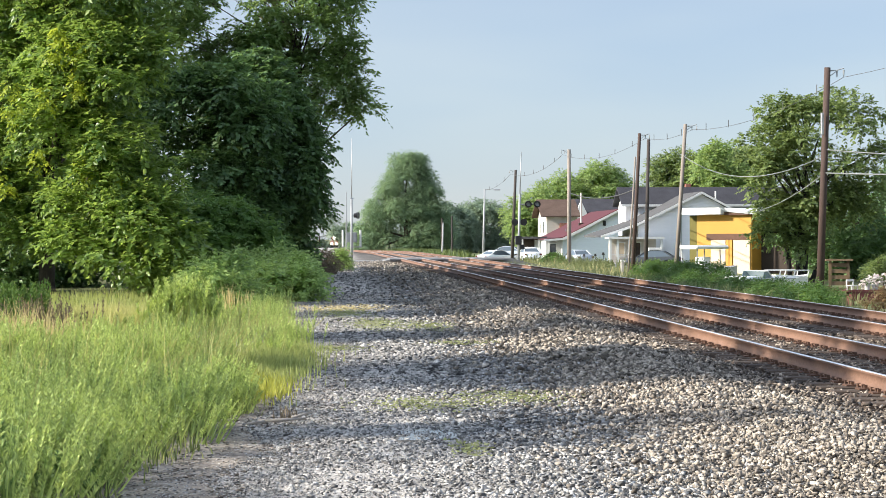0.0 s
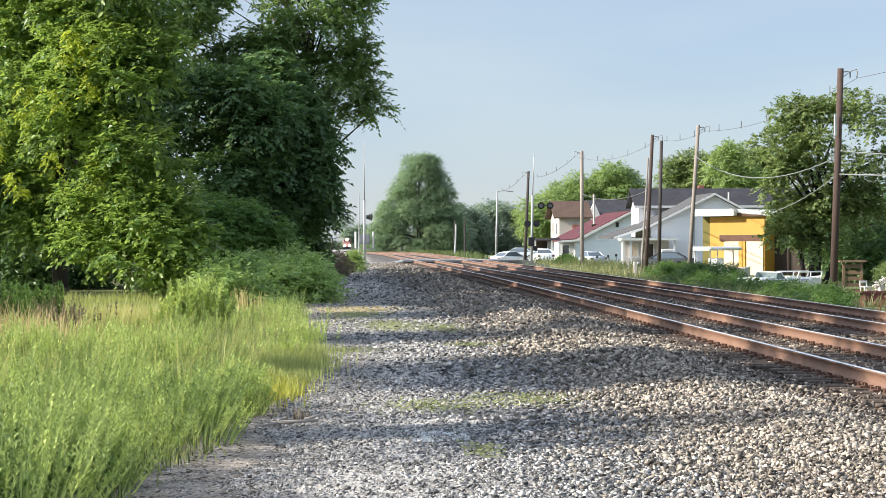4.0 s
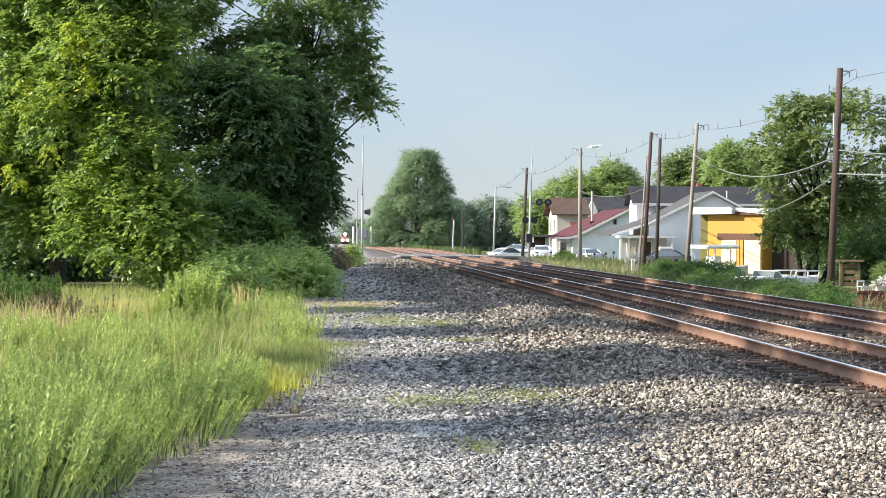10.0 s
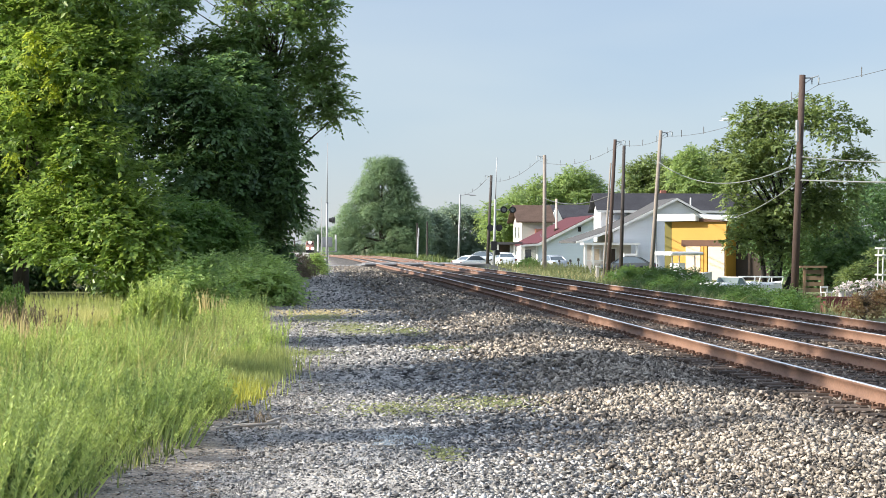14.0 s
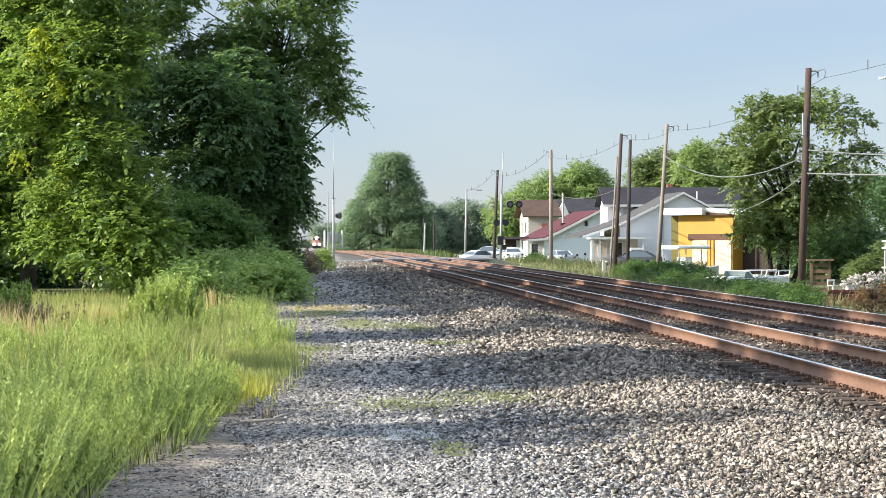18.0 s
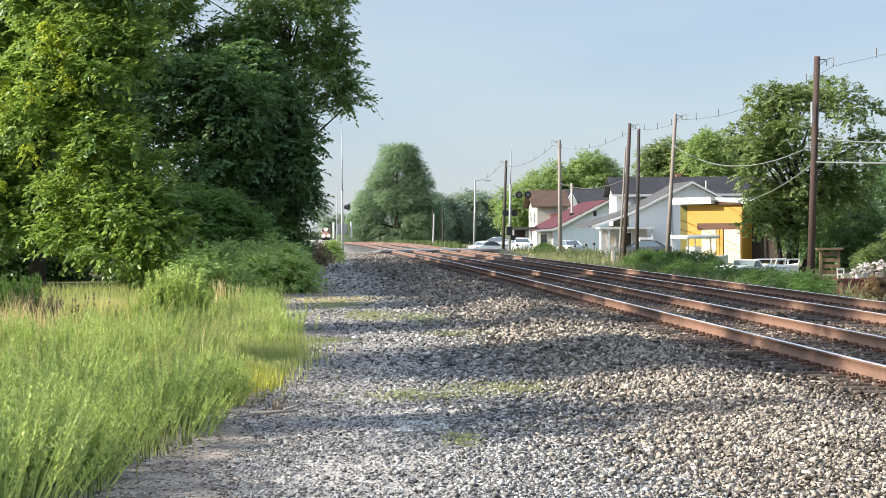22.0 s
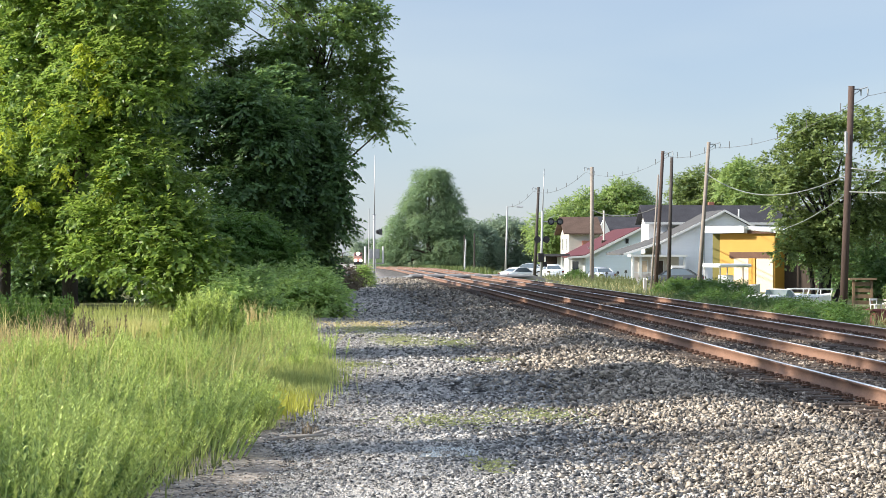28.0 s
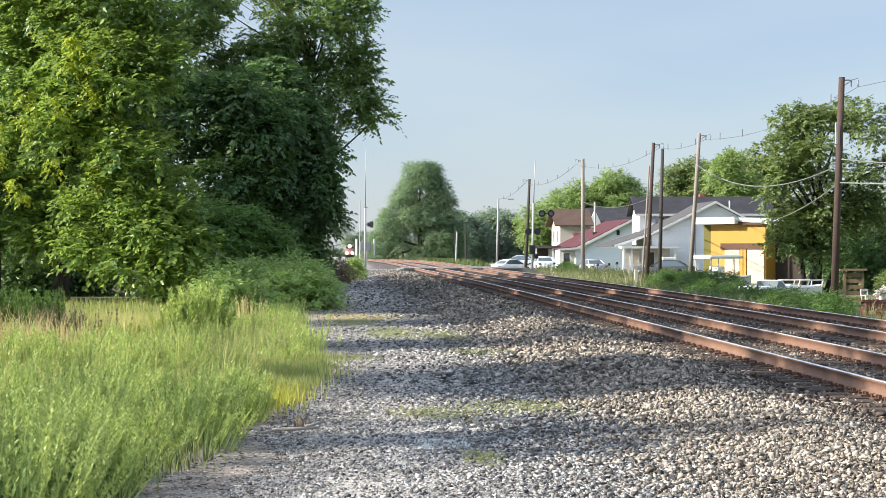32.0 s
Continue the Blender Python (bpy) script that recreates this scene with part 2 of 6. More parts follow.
M_WOOD = mat("bare_timber", (0.20, 0.135, 0.08), 0.8, var=0.25, scale=2, fine=20, bump=0.3, stretch=(3, 3, 0.4))
M_ACRYLIC = mat("pale_acrylic", (0.15, 0.20, 0.21), 0.12, var=0.1, bump=0, spec=0.7)
# bluish base colour carries some of the sky's reflection in the windows
M_CARGLASS_SKY = mat("sky_tinted_car_glass", (0.075, 0.10, 0.12), 0.08, var=0.1, bump=0, spec=0.9)
M_GLASS = mat("dark_glass", (0.03, 0.035, 0.04), 0.08, var=0.1, bump=0, spec=0.8)
M_BRICK = mat("brick", (0.28, 0.12, 0.085), 0.85, var=0.3, scale=3, fine=25, bump=0.3)
M_CARWHITE = mat("white_car_paint", (0.74, 0.76, 0.78), 0.22, var=0.03, bump=0, spec=0.6)
M_CARSILVER = mat("silver_car_paint", (0.50, 0.54, 0.58), 0.25, 0.4, var=0.03, bump=0, spec=0.6)
M_CARDARK = mat("dark_car_paint", (0.045, 0.05, 0.05), 0.2, var=0.05, bump=0, spec=0.6)
M_TYRE = mat("tyre", (0.02, 0.02, 0.02), 0.85, var=0.2, bump=0.1)
M_GEL = mat("boat_gelcoat", (0.80, 0.81, 0.82), 0.3, var=0.04, bump=0, spec=0.55)
M_REDPAINT = mat("faded_red_paint", (0.115, 0.032, 0.032), 0.7, var=0.3, bump=0.1)
M_LAMPGLOW = mat("headlight_glow", (1.0, 0.90, 0.78), 0.4, var=0.02, bump=0, emit=14.0)
M_LAMPRED = mat("ditch_light_glow", (1.0, 0.72, 0.62), 0.4, var=0.02, bump=0, emit=9.0)
# reddish locomotive, its colour greyed to carry the distance haze
M_LOCO_HAZED = mat("hazed_locomotive_paint", (0.30, 0.17, 0.15), 0.5, var=0.2, bump=0.05)
M_BIRD = mat("grey_feathers", (0.24, 0.23, 0.22), 0.8, var=0.3, scale=20, fine=80, bump=0.1)
M_AIRCRAFT = mat("white_aircraft", (0.85, 0.86, 0.88), 0.3, var=0.03, bump=0)
M_BARK = mat("bark", (0.085, 0.066, 0.05), 0.95, var=0.4, scale=2, fine=18, bump=0.8, stretch=(3, 3, 0.5))
M_BARK_DARK = mat("dark_bark", (0.035, 0.030, 0.027), 0.95, var=0.4, scale=2, fine=18, bump=0.8, stretch=(3, 3, 0.5))
M_DEADWOOD = mat("grey_deadwood", (0.36, 0.32, 0.28), 0.9, var=0.25, scale=6, fine=40, bump=0.4)
M_TWIG = mat("dry_twig", (0.20, 0.14, 0.10), 0.9, var=0.3, scale=6, fine=40, bump=0.2)
L_BRIGHT = leaf_mat("bright_maple_leaf", (0.040, 0.095, 0.032), (0.265, 0.375, 0.095), (0.60, 0.80, 0.14), 0.44, 0.36)
L_DARK = leaf_mat("deep_green_leaf", (0.028, 0.068, 0.030), (0.165, 0.275, 0.105), (0.33, 0.52, 0.13), 0.34, patch=0.9)
L_FEATHER = leaf_mat("locust_leaf", (0.080, 0.150, 0.054), (0.205, 0.310, 0.105), (0.48, 0.64, 0.15), 0.45)
L_BUSH = leaf_mat("bush_leaf", (0.070, 0.160, 0.048), (0.175, 0.300, 0.085), (0.42, 0.62, 0.12), 0.43)
# far and distant leaves: air haze put into the colour, paler and greyer
L_FAR_HAZED = leaf_mat("far_hazed_leaf", (0.115, 0.185, 0.110), (0.245, 0.335, 0.185), (0.42, 0.56, 0.26), 0.42, 0.85, patch=0.2)
L_HAZY = leaf_mat("distant_hazed_leaf", (0.165, 0.225, 0.170), (0.275, 0.345, 0.245), (0.42, 0.53, 0.33), 0.45, 0.9, patch=0.2)
L_RIGHT = leaf_mat("oak_leaf", (0.034, 0.066, 0.026), (0.250, 0.315, 0.105), (0.46, 0.58, 0.15), 0.36, 0.5)
# dull rough grass; below the near weeds its dark tone stands for shade
L_ROUGH_SHADE = leaf_mat("rough_shade_grass", (0.040, 0.070, 0.022), (0.14, 0.175, 0.058), (0.24, 0.30, 0.08), 0.28, 0.7, patch=0.7)
L_GRASS = leaf_mat("green_grass", (0.14, 0.185, 0.055), (0.47, 0.49, 0.17), (0.66, 0.72, 0.22), 0.40, 0.6, patch=1.3)
L_WEED = leaf_mat("tall_weed", (0.15, 0.235, 0.070), (0.69, 0.78, 0.28), (0.84, 0.95, 0.27), 0.33, 0.40, patch=2.6)
L_BROAD = leaf_mat("broad_weed_leaf", (0.07, 0.15, 0.045), (0.22, 0.34, 0.11), (0.45, 0.62, 0.16), 0.4, 0.45, patch=1.6)
L_SCRUB = leaf_mat("scrub_grass", (0.11, 0.135, 0.062), (0.30, 0.325, 0.155), (0.38, 0.42, 0.16), 0.34, 0.75, patch=0.6)
L_YARD = leaf_mat("yard_tree_leaf", (0.085, 0.150, 0.055), (0.330, 0.420, 0.150), (0.56, 0.72, 0.20), 0.45, 0.6)
L_STRAW = leaf_mat("dry_grass", (0.40, 0.31, 0.14), (0.72, 0.60, 0.31), (0.80, 0.68, 0.32), 0.42, 0.7, patch=0.8)
# darker copy of the bush leaf, part shade put into the colour
L_BUSH_SHADE = leaf_mat("shaded_bush_leaf", (0.040, 0.095, 0.028), (0.125, 0.215, 0.056), (0.31, 0.47, 0.09), 0.38)
L_YELLOW = leaf_mat("yellow_green_grass", (0.28, 0.29, 0.055), (0.48, 0.47, 0.085), (0.64, 0.64, 0.11), 0.42, 0.6, patch=1.5)
L_PALE = leaf_mat("pale_sunlit_grass", (0.33, 0.33, 0.11), (0.60, 0.58, 0.22), (0.74, 0.72, 0.26), 0.42, 0.6, patch=1.5)
L_MOSS = leaf_mat("low_moss", (0.20, 0.225, 0.10), (0.36, 0.38, 0.18), (0.42, 0.44, 0.17), 0.3, 0.8, patch=3)
L_UNDER = leaf_mat("undergrowth_leaf", (0.125, 0.225, 0.070), (0.42, 0.55, 0.18), (0.62, 0.78, 0.21), 0.44)
# yellower maple leaf, sunlight painted in as highlights
L_LIT_SPRAY = leaf_mat("lit_spray_leaf", (0.22, 0.30, 0.035), (0.42, 0.50, 0.07), (0.75, 0.80, 0.10), 0.5)
L_DEAD = leaf_mat("dead_brown_leaf", (0.115, 0.092, 0.066), (0.27, 0.215, 0.155), (0.32, 0.25, 0.16), 0.25, 0.8)
L_RUSSET = leaf_mat("russet_leaf", (0.14, 0.075, 0.045), (0.26, 0.20, 0.09), (0.40, 0.26, 0.12), 0.38)
L_BLOSSOM = leaf_mat("pale_blossom", (0.78, 0.66, 0.65), (0.90, 0.89, 0.87), (0.9, 0.82, 0.80), 0.35, 0.7, patch=3)


# ================= builders =================
def link_mesh(name, me, material, parent=None, label=""):
    for m in material if isinstance(material, (list, tuple)) else (material,):
        me.materials.append(m)
    ob = new(name, me)
    if parent is not None:
        ob.parent = parent
    if label:
        ob["label"] = label
    return ob


def part(name, bm, material, parent=None, label="", smooth=False):
    me = bpy.data.meshes.new(name)
    bm.to_mesh(me)
    bm.free()
    if smooth:
        me.polygons.foreach_set("use_smooth", [True] * len(me.polygons))
    return link_mesh(name, me, material, parent, label)


def thing(name, x, y, z, rz=0.0, label="", category="", group="", kind=""):
    ob = new(name)
    ob.empty_display_size = 0.2
    ob.matrix_world = pose(x, y, z, 0, 0, rz)
    return tagged(ob, label, category, group, kind)


def box(bm, x0, x1, y0, y1, z0, z1, bevel=0.0, mi=0):
    r = bmesh.ops.create_cube(bm, size=1, matrix=Matrix.Translation(((x0 + x1) / 2, (y0 + y1) / 2, (z0 + z1) / 2)) @ Matrix.Diagonal((x1 - x0, y1 - y0, z1 - z0, 1)))
    for f in {f for v in r["verts"] for f in v.link_faces}:
        f.material_index = mi
    if bevel:
        bmesh.ops.bevel(bm, geom=list({e for v in r["verts"] for e in v.link_edges}), offset=bevel, segments=1, affect="EDGES")
    return bm


def boxes(*rows, bevel=0.0):
    bm = bmesh.new()
    for r in rows:
        box(bm, *r, bevel=bevel)
    return bm


def rod(bm, a, b, r0, r1=None, seg=8, caps=True):
    a, b = Vector(a), Vector(b)
    d = b - a
    m = Matrix.Translation((a + b) / 2) @ d.to_track_quat("Z", "Y").to_matrix().to_4x4()
    bmesh.ops.create_cone(bm, cap_ends=caps, segments=seg, radius1=r0, radius2=r0 if r1 is None else r1, depth=d.length, matrix=m)
    return bm


def rods(*rows, seg=8):
    bm = bmesh.new()
    for r in rows:
        rod(bm, *r, seg=seg)
    return bm


def prism(bm, pts, axis, lo, hi):
    """A solid from a closed outline of (u, v) points; axis 'x': u is y, v is z; 'y': u is x, v is z; 'z': u is x, v is y."""
    def at(u, v, w):
        return {"x": (w, u, v), "y": (u, w, v), "z": (u, v, w)}[axis]
    a = [bm.verts.new(at(u, v, lo)) for u, v in pts]
    b = [bm.verts.new(at(u, v, hi)) for u, v in pts]
    n = len(pts)
    bm.faces.new(a)
    bm.faces.new(b[::-1])
    for i in range(n):
        bm.faces.new((a[i], b[i], b[(i + 1) % n], a[(i + 1) % n]))
    bmesh.ops.recalc_face_normals(bm, faces=bm.faces[:])
    return bm


def outline(pts, axis, lo, hi):
    return prism(bmesh.new(), pts, axis, lo, hi)


def raw_mesh(name, verts, faces):
    """Fast mesh from arrays: verts (n, 3), faces (m, k) all of k corners."""
    me = bpy.data.meshes.new(name)
    verts = np.ascontiguousarray(verts, np.float32)
    faces = np.ascontiguousarray(faces, np.int32)
    k = faces.shape[1]
    me.vertices.add(len(verts))
    me.vertices.foreach_set("co", verts.ravel())
    me.loops.add(faces.size)
    me.loops.foreach_set("vertex_index", faces.ravel())
    me.polygons.add(len(faces))
    me.polygons.foreach_set("loop_start", np.arange(0, faces.size, k, dtype=np.int32))
    me.update(calc_edges=True)
    return me


def unit(v):
    return v / (np.linalg.norm(v, axis=-1, keepdims=True) + 1e-9)


def leaf_arrays(pos, axis, up, length, width, fold=0.25):
    """Folded leaves: base, left, tip, right; two triangles each."""
    axis = unit(axis)
    side = unit(np.cross(axis, up))
    nrm = np.cross(side, axis)
    L, W = length[:, None], width[:, None]
    v = np.stack([pos, pos + axis * L * 0.45 + side * W * 0.5 + nrm * W * fold, pos + axis * L,
                  pos + axis * L * 0.45 - side * W * 0.5 + nrm * W * fold], 1)
    n = len(pos)
    i = np.arange(n)[:, None] * 4
    f = np.concatenate([i + [0, 2, 1], i + [0, 3, 2]], 1).reshape(-1, 3)
    return v.reshape(-1, 3), f


def sprays(rng, pos, out, leaf, per=8, droop=0.5, reach=3.0, narrow=0.55):
    """Leafy twigs: at each place a short drooping spray of leaves."""
    n = len(pos)
    d = unit(out + rng.normal(0, 0.45, (n, 3)) + np.array([0, 0, -droop]) * rng.uniform(0.2, 1.2, (n, 1)))
    s = np.linspace(0, 1, per)[None, :] + rng.normal(0, 0.05, (n, per))
    ln = leaf * reach * rng.uniform(0.6, 1.3, (n, 1))
    p = pos[:, None, :] + d[:, None, :] * (s * ln)[:, :, None]
    p[:, :, 2] -= (s ** 2) * ln * 0.25
    side = unit(np.cross(d, np.array([0, 0, 1.0])) + 1e-6)
    sgn = np.where(np.arange(per) % 2 == 0, 1.0, -1.0)[None, :, None]
    ax = d[:, None, :] * 0.7 + side[:, None, :] * sgn * 0.8 + rng.normal(0, 0.25, (n, per, 3)) + np.array([0, 0, -0.35])
    up = np.array([0, 0, 0.7]) + rng.normal(0, 0.3, (n, per, 3)) + out[:, None, :] * 0.9
    sz = leaf * rng.uniform(0.7, 1.25, (n, per))
    return leaf_arrays(p.reshape(-1, 3), ax.reshape(-1, 3), up.reshape(-1, 3), sz.ravel(), (sz * narrow).ravel())


def crown_mesh(name, lobes, count, leaf, seed, per=8, droop=0.5, reach=3.0, narrow=0.55, hollow=0.62, floor=None, pad=0.8, tilt=0.0):
    """Leaves over many lobes (x, y, z, rx, ry, rz), in the shell of each and thinly inside."""
    rng = np.random.default_rng(seed)
    lo = np.array(lobes, float)
    wgt = (lo[:, 3] * lo[:, 5]) ** 1.0
    k = rng.choice(len(lo), count, p=wgt / wgt.sum())
    d = unit(rng.normal(0, 1, (count, 3)))
    d[:, 2] = np.where((d[:, 2] < -0.15) & (rng.random(count) < pad), -d[:, 2], d[:, 2])
    r = np.where(rng.random(count) < 0.8, rng.uniform(0.82, 1.08, count), rng.uniform(hollow * 0.5, 0.85, count))
    rel = d * lo[k, 3:6] * r[:, None]
    if tilt:
        away = unit(lo[:, :2])[k]
        rel[:, 2] -= tilt * (rel[:, :2] * away).sum(1)
    p = lo[k, :3] + rel
    out = unit(d / lo[k, 3:6])
    if floor is not None:
        p[:, 2] = np.maximum(p[:, 2], floor + rng.random(count) * 0.3)
    v, f = sprays(rng, p, out, leaf, per, droop, reach, narrow)
    return raw_mesh(name, v, f)


def lobes_in(seed, count, cx, cy, cz, rx, ry, rz, r0, r1, flat=0.75, shell=0.55):
    """Lobes scattered through an uneven ellipsoid envelope, mostly in its outer half."""
    rng = np.random.default_rng(seed)
    d = unit(rng.normal(0, 1, (count, 3)))
    q = rng.uniform(shell, 1.0, count) ** 0.6
    p = np.array([cx, cy, cz]) + d * q[:, None] * np.array([rx, ry, rz])
    r = rng.uniform(r0, r1, count)
    return [(p[i, 0], p[i, 1], p[i, 2], r[i], r[i], r[i] * flat) for i in range(count)]


def trunk_bm(base, top, r0, r1, limbs, seed, bend=0.3):
    """A tapered, bent trunk with limbs reaching to the given places."""
    rng = np.random.default_rng(seed)
    bm = bmesh.new()
    a, b = Vector(base), Vector(top)
    pts = [a.lerp(b, t) + Vector((rng.normal(0, bend) * t * (1 - t) * 2, rng.normal(0, bend) * t * (1 - t) * 2, 0)) for t in np.linspace(0, 1, 6)]
    rad = np.linspace(r0, r1, 6)
    rod(bm, pts[0] + Vector((0, 0, -0.2)), pts[0] + Vector((0, 0, 0.25)), r0 * 1.5, r0)
    for i in range(5):
        rod(bm, pts[i], pts[i + 1], rad[i], rad[i + 1], 9)
    for x, y, z in limbs:
        e = Vector((x, y, z))
        t = min(0.95, max(0.25, (e.z - a.z) / max(0.1, b.z - a.z) - 0.25))
        s = a.lerp(b, t)
        mid = s.lerp(e, 0.5) + Vector((rng.normal(0, 0.15), rng.normal(0, 0.15), 0.2))
        rr = r0 * (1 - t) * 0.55 + 0.03
        rod(bm, s, mid, rr, rr * 0.65, 6)
        rod(bm, mid, e, rr * 0.65, rr * 0.2, 6)
    return bm


def tree(name, base, top, r0, lobes, count, leaf, material, seed, label, category="tree", group="", per=8, droop=0.5, reach=3.0,
         narrow=0.55, nlimb=14, floor=None, bark=None, tilt=0.0, stems=()):
    x, y, z = base
    ob = thing(name, x, y, z, 0, label, category, group)
    loc = [(a - x, b - y, c - z, *r) for a, b, c, *r in lobes]
    rng = np.random.default_rng(seed + 5)
    pick = [loc[i][:3] for i in rng.choice(len(loc), min(nlimb, len(loc)), replace=False)]
    part("trunk", trunk_bm((0, 0, 0), (top[0] - x, top[1] - y, top[2] - z), r0, r0 * 0.25, pick, seed), bark or M_BARK, ob, smooth=True)
    for i, (sx, sy, ex, ey, ez) in enumerate(stems):
        part("stem", trunk_bm((sx, sy, 0), (ex, ey, ez), r0 * 0.7, r0 * 0.2, (), seed + i, 0.5), bark or M_BARK, ob, smooth=True)
    link_mesh("crown", crown_mesh("crown", loc, count, leaf, seed, per, droop, reach, narrow, floor=floor, tilt=tilt), material, ob)
    return ob


def clump_stems(rng, cx, cy, per, spread):
    """Places of stems that fan out from shared roots."""
    x = np.repeat(cx, per) + rng.normal(0, spread, len(cx) * per)
    y = np.repeat(cy, per) + rng.normal(0, spread, len(cx) * per)
    return x, y


def blades_mesh(name, x, y, z, h, w, rng, lean=0.35):
    """Bent, tapering blades: a quad and a tip each, as triangles."""
    n = len(x)
    b = np.stack([x, y, z], 1)
    a = rng.uniform(0, 2 * np.pi, n)
    side = np.stack([np.cos(a), np.sin(a), np.zeros(n)], 1) * w[:, None] * 0.5
    t = rng.uniform(0, 2 * np.pi, n)
    tilt = np.stack([np.cos(t), np.sin(t), np.zeros(n)], 1) * (lean * h * rng.uniform(0.1, 1.0, n))[:, None]
    upv = np.stack([np.zeros(n), np.zeros(n), h], 1)
    m = b + upv * 0.55 + tilt * 0.3
    e = b + upv * rng.uniform(0.85, 1.0, (n, 1)) + tilt
    v = np.stack([b - side, b + side, m + side * 0.7, m - side * 0.7, e], 1).reshape(-1, 3)
    i = np.arange(n)[:, None] * 5
    f = np.concatenate([i + [0, 1, 2], i + [0, 2, 3], i + [3, 2, 4]], 1).reshape(-1, 3)
    return raw_mesh(name, v, f)


def weeds_mesh(name, x, y, z, h, rng, leaf=0.05, per=26, slim=0.2, lean=0.0, fan=None):
    """Feathery weeds: a leaning stem with many narrow leaves up its length."""
    n = len(x)
    b = np.stack([x, y, z], 1)
    t = rng.uniform(0, 2 * np.pi, n)
    top = b + np.stack([np.cos(t) * h * 0.22 + h * lean, np.sin(t) * h * 0.22, h], 1)
    if fan is not None:
        top[:, :2] += fan * h[:, None]
    w = np.full(n, 0.008)
    side = np.stack([w, np.zeros(n), np.zeros(n)], 1)
    sv = np.stack([b - side, b + side, top], 1).reshape(-1, 3)
    sf = np.arange(n * 3).reshape(-1, 3)
    s = 0.36 + 0.64 * rng.random((n, per)) ** 0.7
    p = b[:, None, :] + (top - b)[:, None, :] * s[:, :, None]
    a = rng.uniform(0, 2 * np.pi, (n, per))
    ax = np.stack([np.cos(a), np.sin(a), rng.uniform(0.4, 1.7, (n, per))], 2)
    ln = leaf * (1.5 - s * 0.9) * rng.uniform(0.7, 1.4, (n, per))
    lv, lf = leaf_arrays(p.reshape(-1, 3), ax.reshape(-1, 3), np.tile([0.1, 0.2, 1.0], (n * per, 1)), ln.ravel(), (ln * slim).ravel())
    return raw_mesh(name, np.concatenate([sv, lv]), np.concatenate([sf, lf + len(sv)]))


def stones_mesh(name, x, y, z, size, rng):
    """Angular broken stones: jittered, turned and squashed double pyramids, eight triangles each."""
    n = len(x)
    c = np.array([[1, 0, 0], [-1, 0, 0], [0, 1, 0], [0, -1, 0], [0, 0, 1], [0, 0, -1]], float) * 0.62
    v = c[None] + rng.uniform(-0.26, 0.26, (n, 6, 3))
    v *= rng.uniform(0.6, 1.15, (n, 1, 3)) * size[:, None, None]
    q = unit(rng.normal(0, 1, (n, 4)))
    w, a, b, d = q.T
    R = np.stack([1 - 2 * (b * b + d * d), 2 * (a * b - d * w), 2 * (a * d + b * w), 2 * (a * b + d * w), 1 - 2 * (a * a + d * d), 2 * (b * d - a * w),
                  2 * (a * d - b * w), 2 * (b * d + a * w), 1 - 2 * (a * a + b * b)], 1).reshape(n, 3, 3)
    v = np.einsum("nij,nkj->nki", R, v)
    v[:, :, 2] *= 0.7
    v += np.stack([x, y, z], 1)[:, None, :]
    tri = np.array([(0, 2, 4), (2, 1, 4), (1, 3, 4), (3, 0, 4), (2, 0, 5), (1, 2, 5), (3, 1, 5), (0, 3, 5)])
    f = (np.arange(n)[:, None, None] * 6 + tri[None]).reshape(-1, 3)
    return raw_mesh(name, v.reshape(-1, 3), f)


def stone_shapes(count, points, seed):
    """Broken-stone shapes: hulls round a few points of a blunt box, as (vertices, triangles)."""
    rng = np.random.default_rng(seed)
    shapes = []
    for _ in range(count):
        p = np.sign(rng.normal(0, 1, (points, 3))) * rng.uniform(0.35, 1.0, (points, 3)) ** 0.7 * np.array([0.70, 0.44, 0.34])
        bm = bmesh.new()
        for q in p:
            bm.verts.new(q)
        hull = bmesh.ops.convex_hull(bm, input=bm.verts[:])
        bmesh.ops.delete(bm, geom=[v for v in bm.verts if not v.link_faces], context="VERTS")
        bmesh.ops.triangulate(bm, faces=bm.faces[:])
        bmesh.ops.recalc_face_normals(bm, faces=bm.faces[:])
        bm.verts.index_update()
        shapes.append((np.array([v.co for v in bm.verts]), np.array([[v.index for v in f.verts] for f in bm.faces])))
        bm.free()
    return shapes


def broken_stones(name, x, y, z, size, rng, shapes, tip=0.45, flat=0.8):
    """Stones of the given shapes, turned any way round and tipped a little."""
    kind = rng.integers(0, len(shapes), len(x))
    vs, fs, base = [], [], 0
    for k, (sv, sf) in enumerate(shapes):
        i = np.nonzero(kind == k)[0]
        n = len(i)
        if not n:
            continue
        a, tx, ty = rng.uniform(0, 2 * np.pi, n), rng.normal(0, tip, n), rng.normal(0, tip, n)
        ca, sa, cx, sx, cy, sy = np.cos(a), np.sin(a), np.cos(tx), np.sin(tx), np.cos(ty), np.sin(ty)
        o, l = np.zeros(n), np.ones(n)
        rz = np.stack([ca, -sa, o, sa, ca, o, o, o, l], 1).reshape(n, 3, 3)
        rx = np.stack([l, o, o, o, cx, -sx, o, sx, cx], 1).reshape(n, 3, 3)
        ry = np.stack([cy, o, sy, o, l, o, -sy, o, cy], 1).reshape(n, 3, 3)
        v = np.einsum("nij,njk,nkl,pl->npi", rx, ry, rz, sv) * size[i, None, None]
        v[:, :, 2] *= flat
        v += np.stack([x[i], y[i], z[i]], 1)[:, None, :]
        vs.append(v.reshape(-1, 3))
        fs.append((np.arange(n)[:, None, None] * len(sv) + sf[None]).reshape(-1, 3) + base)
        base += n * len(sv)
    return raw_mesh(name, np.concatenate(vs), np.concatenate(fs))


